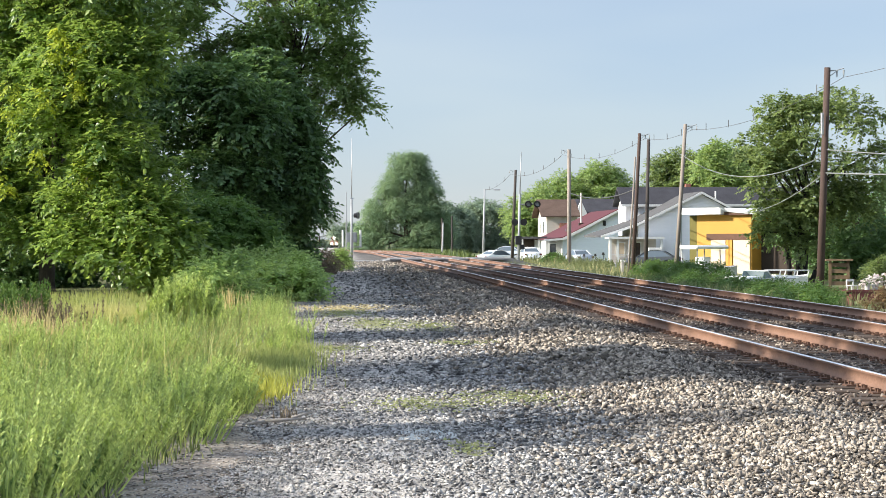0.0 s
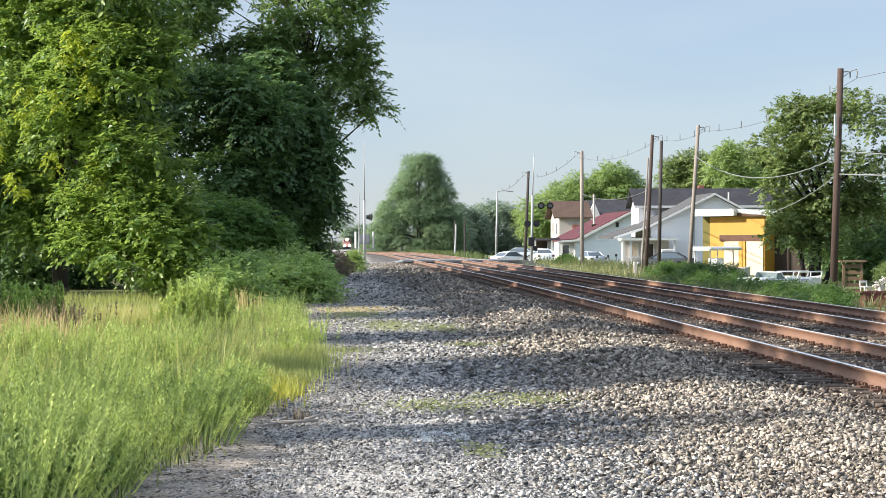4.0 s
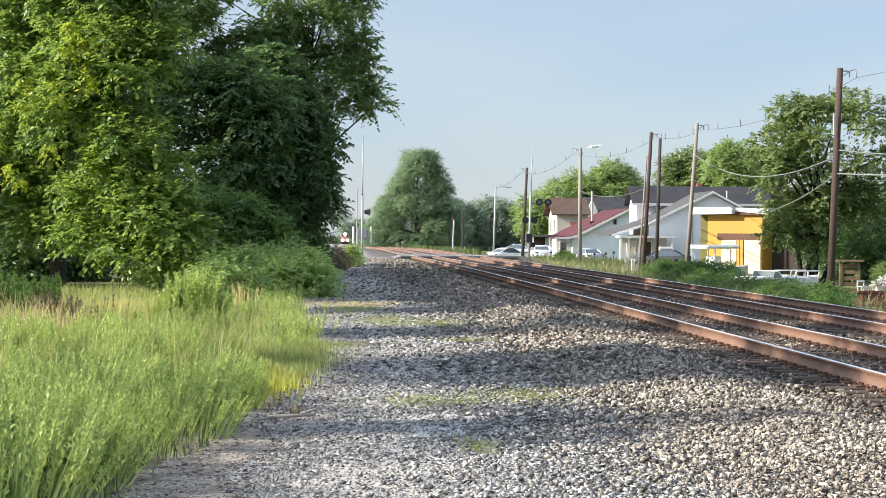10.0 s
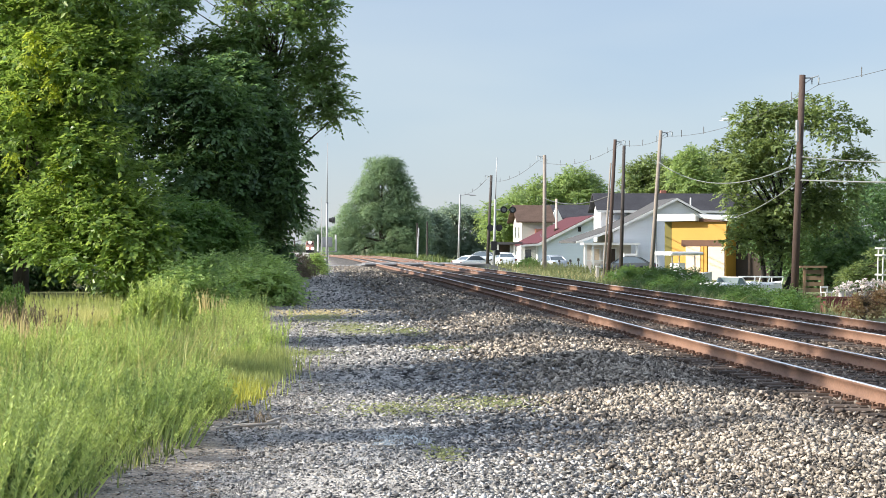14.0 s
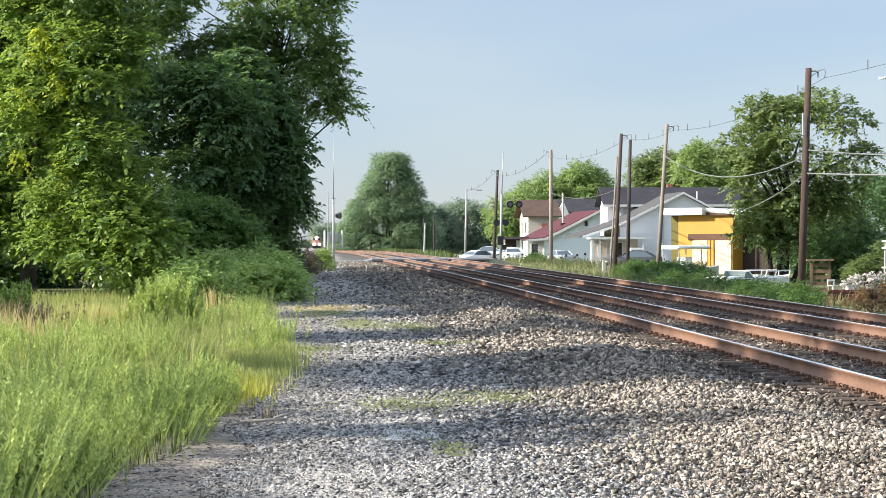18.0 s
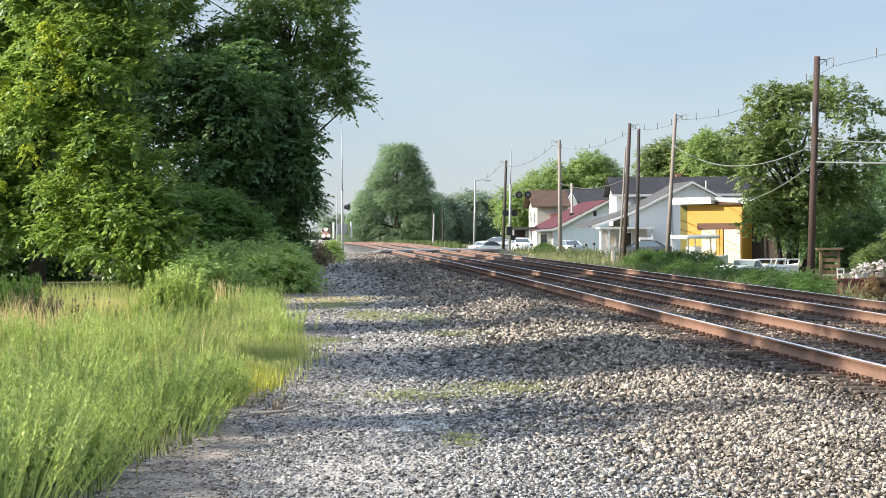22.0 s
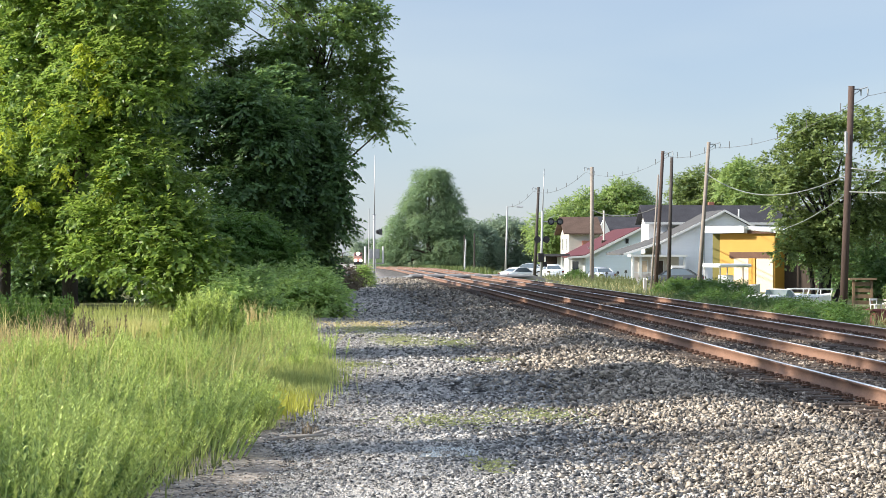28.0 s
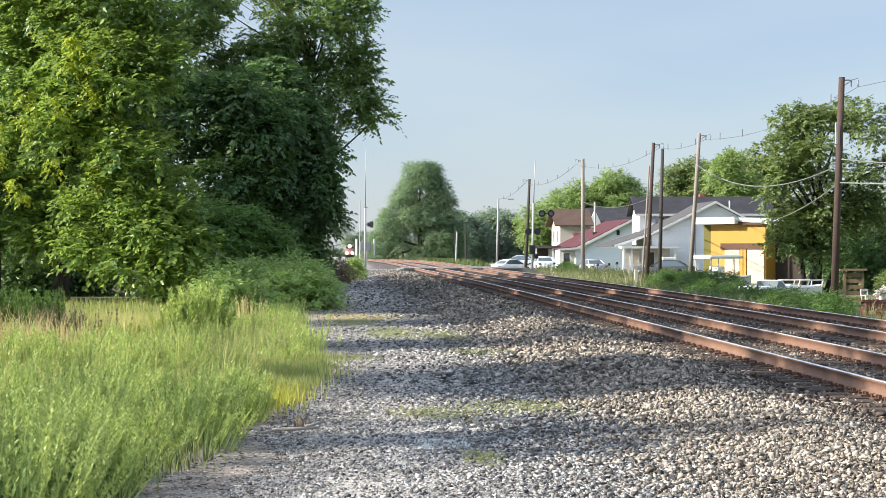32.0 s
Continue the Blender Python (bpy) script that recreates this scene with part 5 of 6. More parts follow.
part("roof", outline([(2.3, 3.42), (6.4, 3.05), (6.4, 3.22), (2.3, 3.66)], "y", -0.3, 8.2), M_WHITE, yb)
part("header", boxes((0.82, 4.0, -0.1, 0.0, 1.58, 1.98)), M_BROWNWOOD, yb, "dark brown door header")
part("door", boxes((1.15, 2.28, -0.08, 0.0, GZ, 1.56)), M_PEACH, yb, "pale peach door")
part("door", boxes((2.88, 4.12, -0.08, 0.0, GZ, 1.56)), M_PEACH, yb, "pale peach door")
for dx in (2.36, 2.62):
    part("door_post", boxes((dx, dx + 0.2, -0.14, 0.0, GZ, 1.57)), M_YELLOW, yb)
# shade behind the oak is put into the annex colour
part("side_annex", boxes((4.2, 8.0, 1.2, 7.0, GZ, 2.8)), M_BROWNDARK_SHADE, yb, "annex coloured dark to stand for shade")

# red-roofed house
rh = thing("red_roofed_house", 0, 0, 0, 0, "low white house with red metal roof, gable tinted blue for shade", "house")
# gable gets the shade-blue siding, the sunward wall plain white
part("wall", outline([(22.9, GZ), (31.2, GZ), (31.2, 3.1), (28.36, 4.3), (22.9, 1.6)], "y", 185, 197), M_SIDING_SHADE, rh)
part("side_wall", boxes((22.8, 22.9, 184.9, 197, GZ, 1.55)), M_WHITE, rh, "side wall kept plain white for the sunlit side")
part("roof", outline([(21.1, 1.5), (22.9, 1.62), (28.36, 4.38), (31.5, 3.05), (31.5, 3.2), (28.36, 4.55), (22.8, 1.78), (21.1, 1.62)], "y", 184.6, 204), M_REDROOF, rh)
part("trim", outline([(21.0, 1.38), (23.0, 1.5), (28.36, 4.25), (31.6, 2.92), (31.6, 3.14), (28.36, 4.48), (22.8, 1.70), (21.0, 1.56)], "y", 184.48, 184.6), M_WHITE, rh, "white gable trim")
part("porch_wall", boxes((21.3, 22.8, 186, 197, GZ, 1.5)), M_WHITE, rh)
opening("door", rh, 21.6, 22.4, 185.9, 186.0, GZ, 1.2, M_WHITE, M_GLASS, "y")
part("pipe_chimney", rods(((25.4, 190, 2.8), (25.4, 190, 6.3), 0.11)), M_CREAM, rh)
part("chimney_base", boxes((25.15, 25.65, 189.75, 190.25, 2.3, 3.25), bevel=0.02), M_BROWNDARK_SHADE, rh, "dark flashing round the pipe")
part("vent", boxes((26.9, 27.2, 184.9, 185.0, 2.9, 3.4)), M_BLACK, rh)
# brown-roofed house and its neighbour
bh = thing("brown_roofed_house", 0, 0, 0, 0, "cream two-storey house with brown shingle roof", "house")
part("wall", boxes((24.7, 28.3, 215, 224, GZ, 4.2)), M_CREAM, bh)
part("gable", outline([(215, 4.15), (224, 4.15), (219.5, 5.75)], "x", 24.7, 24.9), M_CREAM, bh)
part("roof", gable_roof_x(bmesh.new(), 24.0, 28.6, 214.3, 224.6, 4.1, 6.1), M_SHINGLE_BROWN, bh)
for wy in (217, 220.5):
    opening("window", bh, 24.62, 24.72, wy, wy + 1.1, 2.2, 3.7, M_WHITE, M_GLASS, "x")
part("chimney", boxes((26.2, 27.1, 214.4, 215, 1.5, 3.4), bevel=0.02), M_BRICK, bh, "brick chimney base")
gh = thing("grey_roofed_house", 0, 0, 0, 0, "white house with dark grey shingle roof and small gable", "house")
part("wall", boxes((29.9, 40, 232, 240, GZ, 4.7)), M_SIDING, gh)
part("roof", gable_roof_x(bmesh.new(), 29.6, 40.5, 231.5, 240.5, 4.7, 6.5), M_SHINGLE, gh)
part("dormer", outline([(29.8, 3.9), (32.0, 3.9), (30.9, 6.3)], "y", 231.0, 231.6), M_WHITE, gh, "white front gable")
sh = thing("carport", 0, 0, 0, 0, "dark open carport with a flat roof", "carport")
part("roof", boxes((19.2, 21.9, 190, 197, 1.6, 1.85)), M_SHINGLE_GREY, sh)
# dark colour stands in for the shade inside the open carport
part("back_wall", boxes((19.4, 21.2, 195.6, 195.9, GZ, 1.6)), M_BROWNDARK_SHADE, sh)
for px in (19.3, 21.0):
    part("post", boxes((px, px + 0.16, 190.2, 190.4, GZ, 1.6)), M_WHITE, sh)


# ---- crossing signals
def flasher_pair(ob, x, y, z, facing=-1):
    part("crossarm", rods(((x - 0.55, y, z), (x + 0.55, y, z), 0.03)), M_BLACK, ob)
    for sx in (-0.36, 0.36):
        bm = rods(((x + sx, y - 0.02, z), (x + sx, y + 0.02, z), 0.28), ((x + sx, y, z), (x + sx, y + 0.2, z), 0.16, 0.10), seg=20)
        d = part("signal_head", bm, M_BLACK, ob, "round black flasher background")
        hb = bmesh.new()
        rod(hb, (x + sx, y + facing * 0.02, z), (x + sx, y + facing * 0.26, z), 0.17, 0.18, 14, False)
        part("hood", hb, M_BLACK, d)
        part("lens", rods(((x + sx, y + facing * 0.03, z), (x + sx, y + facing * 0.05, z), 0.16), seg=14), M_STEEL, d, "dull unlit lens")


cs = thing("crossing_signal", 14.95, 150, -0.3, 0, "grey crossing signal mast with black flasher heads", "crossing signal", "crossing signals")
part("mast", rods(((0, 0, 0), (0.12, 0, 5.6), 0.11, 0.09), ((0.12, 0, 5.6), (0.25, 0, 9.0), 0.05, 0.03)), M_STEEL, cs, smooth=True)
part("bracket", rods(((0.05, 0, 4.75), (1.2, -0.1, 4.75), 0.05)), M_STEEL, cs)
flasher_pair(cs, 1.15, -0.2, 4.75)
flasher_pair(cs, 0.1, 0.3, 3.3, 1)
part("junction_box", boxes((-0.25, 0.25, -0.2, 0.2, 1.5, 2.2), bevel=0.03), M_BLACK, cs, "dark equipment box")
part("gate_counterweight", boxes((0.15, 0.5, -0.1, 0.1, 1.1, 1.5), bevel=0.03), M_BLACK, cs)
part("foundation", boxes((-0.35, 0.35, -0.35, 0.35, -0.3, 0.1)), M_STEEL, cs)

cl = thing("crossing_signal", 1.5, 152, 0.0, 78, "grey crossing mast with side-facing black flashers", "crossing signal", "crossing signals")
part("mast", rods(((0, 0, 0), (0.05, 0, 5.0), 0.10, 0.08), ((0.05, 0, 5.0), (0.22, 0, 9.9), 0.05, 0.03)), M_STEEL, cl, smooth=True)
part("crossarm", rods(((-0.6, 0, 5.0), (1.0, 0, 5.0), 0.025), ((-0.5, 0, 4.6), (0.4, 0, 4.6), 0.025)), M_STEEL, cl)
flasher_pair(cl, 0.2, -0.5, 3.6, 1)
part("bracket", rods(((0.02, 0, 3.6), (0.2, -0.5, 3.6), 0.035)), M_STEEL, cl)
bg = thing("signal_case", 2.0, 200, -0.05, 0, "grey steel signal equipment case on a white pedestal", "equipment case")
part("case", boxes((-0.56, 0.56, -0.45, 0.45, 1.34, 2.40), bevel=0.03), M_CASE, bg)
part("door", boxes((-0.48, 0.48, -0.49, -0.45, 1.42, 2.32), bevel=0.005), M_CASE, bg)
part("platform", boxes((-1.05, 1.05, -0.5, 0.5, 0.80, 0.90)), M_CASE, bg)
part("pedestal", boxes((-0.16, 0.16, -0.16, 0.16, -0.2, 1.34)), M_WHITE, bg, "white pedestal")
for px in (-0.96, 0.93):
    part("guard_post", rods(((px, 0, 0.85), (px, 0, 2.66), 0.11)), M_WHITE, bg, "white guard post")
ml = thing("antenna_mast", 1.08, 156, 0.0, 0, "slim grey steel antenna mast", "mast")
part("mast", rods(((0, 0, -0.2), (0.03, 0, 5.6), 0.05, 0.03)), M_STEEL, ml)
for i, (x, y, h, m, lab) in enumerate(((14.0, 240, 3.9, M_STEEL, "pale leaning steel post"), (15.3, 240, 4.7, M_POLE_DARK, "short dark wooden post"), (14.6, 250, 4.6, M_POLE_DARK, "short dark wooden post"))):
    ps = thing("roadside_post", x, y, -1.0, 0, lab, "post", "roadside posts")
    part("shaft", rods(((0, 0, -0.3), (0.2 if i == 0 else 0.0, 0, h + 0.8), 0.13, 0.10)), m, ps)


# ---- vehicles
def parked_car(x, y, z, rz, paint, label):
    ob = thing("parked_car", x, y, z, rz, label, "car", "parked cars")
    def loft(rows):
        bm = bmesh.new()
        rings = [[bm.verts.new((x, y, z)) for x, z in sec] for y, sec in rows]
        n = len(rings[0])
        for p, q in zip(rings, rings[1:]):
            for i in range(n):
                bm.faces.new((p[i], p[(i + 1) % n], q[(i + 1) % n], q[i]))
        bm.faces.new(rings[0])
        bm.faces.new(rings[-1])
        bmesh.ops.recalc_face_normals(bm, faces=bm.faces[:])
        return bm

    hull = []
    for y_, zt, hw in ((-2.28, 0.66, 0.74), (-2.14, 0.95, 0.84), (-1.5, 1.0, 0.89), (-0.5, 0.98, 0.9), (0.6, 0.96, 0.9), (1.1, 0.93, 0.89), (1.75, 0.84, 0.86), (2.15, 0.72, 0.78), (2.3, 0.56, 0.66)):
        hull.append((y_, [(-hw * 0.93, 0.28), (-hw, 0.5), (-hw * 0.97, zt - 0.1), (-hw * 0.84, zt), (hw * 0.84, zt), (hw * 0.97, zt - 0.1), (hw, 0.5), (hw * 0.93, 0.28)]))
    part("body", loft(hull), paint, ob, smooth=True)
    glass = []
    for y_, zt, hw in ((-1.6, 0.97, 0.72), (-0.95, 1.33, 0.62), (-0.5, 1.41, 0.60), (0.1, 1.41, 0.60), (0.45, 1.32, 0.62), (1.1, 0.95, 0.74)):
        glass.append((y_, [(-0.8, 0.93), (-hw, zt), (hw, zt), (0.8, 0.93)]))
    part("glasshouse", loft(glass), M_CARGLASS_SKY, ob, "dark glass with the sky's reflection tinted in")
    part("roof", loft([(y_, [(-hw, zt - 0.05), (-hw * 0.9, zt), (hw * 0.9, zt), (hw, zt - 0.05)]) for y_, zt, hw in ((-0.98, 1.35, 0.60), (-0.5, 1.445, 0.63), (0.1, 1.445, 0.63), (0.42, 1.36, 0.61))]), paint, ob, smooth=True)
    for sx in (-0.72, 0.72):
        part("pillar", rods(((sx * 1.08, -1.58, 0.96), (sx * 0.86, -0.92, 1.35), 0.05)), paint, ob)
        part("pillar", rods(((sx * 1.08, 1.06, 0.95), (sx * 0.86, 0.42, 1.35), 0.04)), paint, ob)
        part("tail_light", boxes((sx - 0.12, sx + 0.12, -2.29, -2.2, 0.66, 0.82), bevel=0.01), M_LENS, ob)
        for wy in (-1.35, 1.4):
            w = part("wheel", rods(((sx * 1.0, wy, 0.32), (sx * 1.26, wy, 0.32), 0.32), seg=16), M_TYRE, ob)
            part("rim", rods(((sx * 1.24, wy, 0.32), (sx * 1.275, wy, 0.32), 0.2), seg=12), M_STEEL, w)
    part("bumper", boxes((-0.8, 0.8, -2.34, -2.2, 0.36, 0.56), bevel=0.03), paint, ob)
    return ob


parked_car(19.2, 182, GZ, 4, M_CARWHITE, "white sedan parked beside the crossing")
parked_car(17.0, 192, GZ - 0.35, -55, M_CARWHITE, "white car parked behind another by the road")
parked_car(18.6, 200, GZ, 70, M_CARSILVER, "silver car parked by the carport")
parked_car(23.4, 178, GZ - 0.25, 14, M_CARSILVER, "silver car parked behind the bushes")
parked_car(24.3, 141, GZ - 0.05, 76, M_CARDARK, "dark car parked before the white house")


def boat(name, x, y, z, rz, length, label, top):
    ob = thing(name, x, y, z, rz, label, "boat", "boats on trailers")
    h = length / 2
    bm = bmesh.new()
    rows = []
    for t in np.linspace(-1, 1, 9):
        w = 0.95 * (1 - max(0, t) ** 2.2) + 0.03
        s = 0.18 * max(0, t) ** 2
        rows.append([bm.verts.new(p) for p in ((-w, t * h, 1.15 + s), (-w * 0.85, t * h, 0.75), (0, t * h, 0.5 + s * 1.6), (w * 0.85, t * h, 0.75), (w, t * h, 1.15 + s))])
    for a, b in zip(rows, rows[1:]):
        for i in range(4):
            bm.faces.new((a[i], a[i + 1], b[i + 1], b[i]))
        bm.faces.new((a[4], a[0], b[0], b[4]))
    bm.faces.new(rows[0])
    bmesh.ops.recalc_face_normals(bm, faces=bm.faces[:])
    part("hull", bm, M_GEL, ob, smooth=False)
    part("rub_rail", rods(*[((sx * 0.96, -h, 1.16), (sx * 0.9, h * 0.3, 1.17), 0.03) for sx in (-1, 1)]), M_STEEL, ob)
    if top == "hardtop":
        part("hardtop", boxes((-1.0, 1.0, -1.3, 1.2, 2.3, 2.52), bevel=0.09), M_GEL, ob, "white hard top")
        for sx in (-0.75, 0.75):
            for sy in (-1.0, 0.7):
                part("top_post", rods(((sx, sy, 1.1), (sx * 0.95, sy, 2.36), 0.035)), M_STEEL, ob)
        part("console", boxes((-0.4, 0.4, -0.3, 0.3, 1.1, 1.85), bevel=0.05), M_GEL, ob)
        part("outboard", boxes((-0.25, 0.25, -h - 0.5, -h - 0.05, 0.8, 1.7), bevel=0.08), M_BLACK, ob)
    else:
        for sx in (-1, 1):
            part("windscreen", outline([(-1.15, 1.2), (-0.65, 1.2), (-0.9, 1.5), (-1.05, 1.5)], "x", sx * 0.78 - 0.02, sx * 0.78 + 0.02), M_ACRYLIC, ob, "pale tinted windscreen")
        part("windscreen", outline([(-0.68, 1.2), (-0.63, 1.2), (-0.88, 1.5), (-0.93, 1.5)], "x", -0.76, 0.76), M_ACRYLIC, ob, "pale tinted windscreen")
        part("screen_frame", rods(((-0.8, -0.6, 1.2), (-0.78, -0.88, 1.54), 0.04), ((0.8, -0.6, 1.2), (0.78, -0.88, 1.54), 0.04), ((-0.78, -0.88, 1.52), (0.78, -0.88, 1.52), 0.025)), M_WHITE, ob)
        part("foredeck", outline([(-0.45, 1.16), (0.9, 1.2), (1.3, 1.26), (-0.3, 1.34)], "x", -0.7, 0.7), M_GEL, ob)
        for sx in (-1, 1):
            part("bow_rail", rods(((sx * 0.85, 0.0, 1.2), (sx * 0.8, 0.15, 1.52), 0.03), ((sx * 0.8, 0.15, 1.52), (sx * 0.5, h * 0.85, 1.52), 0.03), ((sx * 0.65, 0.9, 1.2), (sx * 0.62, 0.95, 1.52), 0.03), ((sx * 0.5, h * 0.8, 1.2), (sx * 0.5, h * 0.85, 1.52), 0.03)), M_WHITE, ob, "white bow rail")
        part("cover", outline([(-h, 1.16), (-1.3, 1.16), (-1.35, 1.28), (-h, 1.24)], "x", -0.88, 0.88), M_GEL, ob)
    part("trailer_frame", rods(((-0.6, -h * 0.9, 0.42), (0, h + 0.6, 0.42), 0.05), ((0.6, -h * 0.9, 0.42), (0, h + 0.6, 0.42), 0.05), ((-0.8, -0.5, 0.42), (0.8, -0.5, 0.42), 0.05)), M_STEEL, ob)
    for sx in (-0.85, 0.85):
        part("wheel", rods(((sx - 0.09, -0.5, 0.3), (sx + 0.09, -0.5, 0.3), 0.3), seg=16), M_TYRE, ob)
    return ob


boat("motor_boat", 21.7, 108.5, GZ - 0.62, -62, 5.2, "white motor boat with a hard top on a trailer", "hardtop")
boat("motor_boat", 20.0, 84, GZ - 0.66, -66, 4.0, "small white runabout boat on a trailer behind the bushes", "open")

# small things along the far side
for px, py, h in ((22.6, 160, 0.75), (23.3, 160, 0.85), (24.6, 158, 0.8), (21.9, 162, 0.7)):
    gp = thing("garden_stake", px, py, GZ, 0, "short dark garden stake with a round cap", "stake", "garden stakes")
    part("stake", rods(((0, 0, -0.1), (0, 0, h), 0.035), seg=6), M_BLACK, gp)
    part("cap", rods(((0, 0, h), (0, 0, h + 0.22), 0.14, 0.08), seg=8), M_BLACK, gp)
for px, py, h in ((17.55, 96.5, 0.75), (18.9, 99.5, 0.6), (17.2, 110.2, 0.95)):
    ped = thing("utility_pedestal", px, py, GZ, 0, "pale plastic utility pedestal beside a pole", "pedestal", "utility pedestals")
    part("body", boxes((-0.1, 0.1, -0.1, 0.1, -0.1, h), bevel=0.02), M_CREAM, ped)
    part("cap", boxes((-0.115, 0.115, -0.115, 0.115, h, h + 0.06), bevel=0.02), M_WHITE, ped)

# timber rack and flower tables
rk = thing("timber_rack", 19.75, 72, GZ, -6, "open timber rack with slatted sides", "rack")
for sx in (-0.36, 0.34):
    part("post", boxes((sx, sx + 0.1, -0.05, 0.05, 0, 1.45)), M_WOOD, rk)
part("top_board", boxes((-0.5, 0.55, -0.2, 0.2, 1.45, 1.52)), M_WOOD, rk)
for i in range(5):
    part("slat", boxes((-0.26, 0.34, -0.02, 0.02, 0.25 + i * 0.24, 0.40 + i * 0.24)), M_WOOD, rk)
tb = thing("plant_table", 18.9, 64, GZ, 0, "faded red table holding pots of pale blossoms", "table")
part("table_top", boxes((-1.1, 1.9, -0.4, 0.4, 0.48, 0.55)), M_REDPAINT, tb)
part("apron", boxes((-0.95, 1.8, -0.38, -0.34, 0.16, 0.48)), M_REDPAINT, tb)
for sx in (-0.95, 0.45, 1.7):
    part("leg", boxes((sx, sx + 0.08, -0.33, 0.35, 0, 0.48)), M_REDPAINT, tb)
for i, (px, py, pr) in enumerate(((18.55, 63.9, 0.13), (18.9, 64.1, 0.15), (19.3, 63.9, 0.14), (19.65, 64.1, 0.16), (20.1, 64.1, 0.16), (20.5, 64.0, 0.16))):
    fp = thing("flower_pot", px, py, GZ + 0.55, 0, "pot of pale pink and white blossoms on the red table", "potted plant", "pots of blossoms")
    part("pot", rods(((0, 0, 0), (0, 0, 0.2), pr * 0.7, pr), seg=12), M_WHITE, fp, "white pot")
    lob = lobes_in(600 + i, 7, 0, 0, 0.30 + 0.035 * i, 0.24, 0.2, 0.12, 0.08, 0.15)
    link_mesh("blossom", crown_mesh("blossom", lob, 60, 0.07, 60 + i, 5, 0.2, 1.2, 0.8), L_BLOSSOM, fp, "pale blossom")
    link_mesh("leaves", crown_mesh("leaves", lob, 30, 0.06, 90 + i, 5, 0.6, 1.5, 0.5), L_BUSH_SHADE, fp)
ch = thing("white_chair", 18.06, 64.0, GZ + 0.55, 20, "small white plastic chair standing on the red table", "chair")
part("seat", boxes((-0.15, 0.15, -0.15, 0.15, 0.13, 0.16)), M_WHITE, ch)
for sx in (-0.15, 0.12):
    part("back_post", boxes((sx, sx + 0.03, 0.13, 0.16, 0.16, 0.33)), M_WHITE, ch)
part("backrest", boxes((-0.15, 0.15, 0.125, 0.165, 0.29, 0.36)), M_WHITE, ch)
for sx in (-0.14, 0.11):
    for sy in (-0.14, 0.11):
        part("leg", boxes((sx, sx + 0.03, sy, sy + 0.03, 0, 0.13)), M_WHITE, ch)
st = thing("plant_stand", 20.85, 66, GZ, 12, "tall white slatted plant stand", "stand")
for sx in (-0.3, 0.26):
    for sy in (-0.2, 0.16):
        part("leg", rods(((sx * 1.1, sy, 0), (sx * 0.85, sy, 2.2), 0.03), seg=6), M_WHITE, st)
for z in (1.25, 1.95, 2.2):
    part("shelf", boxes((-0.36, 0.36, -0.25, 0.25, z, z + 0.06), bevel=0.01), M_WHITE, st)
part("brace", rods(((-0.3, -0.2, 1.3), (0.25, -0.2, 1.95), 0.02), ((0.3, -0.2, 1.3), (-0.25, -0.2, 1.95), 0.02), seg=6), M_WHITE, st)
lob = lobe_cloud(62, ((17.5, 58, -0.3, 0.6, 0.9, 0.35, 14), (18.2, 58.4, -0.1, 0.35, 0.7, 0.4, 8)), 0.08, 0.2)
tree("russet_bush", (17.6, 58, GZ), (17.6, 58, 0), 0.03, lob, 420, 0.085, L_RUSSET, 63, "russet-leaved bush beside the tracks", "shrub", floor=0)
lob = lobe_cloud(64, ((20.6, 69, 0.5, 0.6, 0.7, 0.5, 14), (21.6, 69.5, 0.8, 0.7, 0.7, 0.6, 12)), 0.14, 0.28)
tree("garden_shrub", (20.7, 69, GZ), (20.7, 69, 0.8), 0.04, lob, 800, 0.09, L_RIGHT, 65, "yellow-green garden shrub behind the flower pots", "shrub", floor=0)

# trees on the right
lob = lobe_cloud(30, ((25.3, 96, 6.0, 3.7, 3.0, 3.5, 46), (25.4, 96, 8.6, 1.9, 1.8, 1.0, 8), (22.8, 95, 3.6, 0.9, 1.5, 2.2, 12), (24.0, 94.5, 2.2, 1.1, 0.9, 1.3, 7), (27.6, 96, 4.0, 1.7, 2.0, 1.4, 8)), 0.5, 0.95, 0.52)
tree("oak_tree", (24.2, 96, GZ), (24.6, 96, 8.2), 0.2, lob, 4600, 0.19, L_RIGHT, 31, "large leafy oak tree beside the workshop", per=8, droop=0.4, reach=2.4, narrow=0.65, nlimb=30, tilt=0.35, bark=M_BARK_DARK, stems=((-0.35, 0.1, -1.6, 0, 6.2), (0.3, -0.1, 1.0, -0.4, 7.5), (0.75, 0.1, 2.6, 0.2, 6.5)))
lob = lobe_cloud(31, ((36.6, 175, 8.0, 1.7, 1.9, 2.8, 20), (38.4, 178, 5.5, 2.0, 2.0, 2.6, 14)), 0.65, 1.2, 0.5)
tree("leafy_tree", (37, 176, GZ), (36.6, 175, 8.5), 0.2, lob, 2000, 0.31, L_YARD, 32, "slim green tree behind the white house", group="trees behind the houses", tilt=0.3)
lob = lobe_cloud(32, ((29.5, 104, 1.9, 3.5, 3, 2.3, 34), (33, 110, 2.4, 3, 3, 3.0, 32), (28.0, 99, 1.0, 2.6, 1.5, 1.4, 20)), 0.5, 1.0)
tree("leafy_tree", (29.5, 104, GZ), (29.5, 104, 5), 0.2, lob, 4200, 0.25, L_DARK, 33, "leafy trees behind the oak", group="trees behind the houses")
lob = lobe_cloud(34, ((35.6, 186, 6.4, 3.6, 4, 3.4, 34), (41.0, 188, 6.8, 3.2, 4, 3.6, 30)), 0.8, 1.5, 0.6)
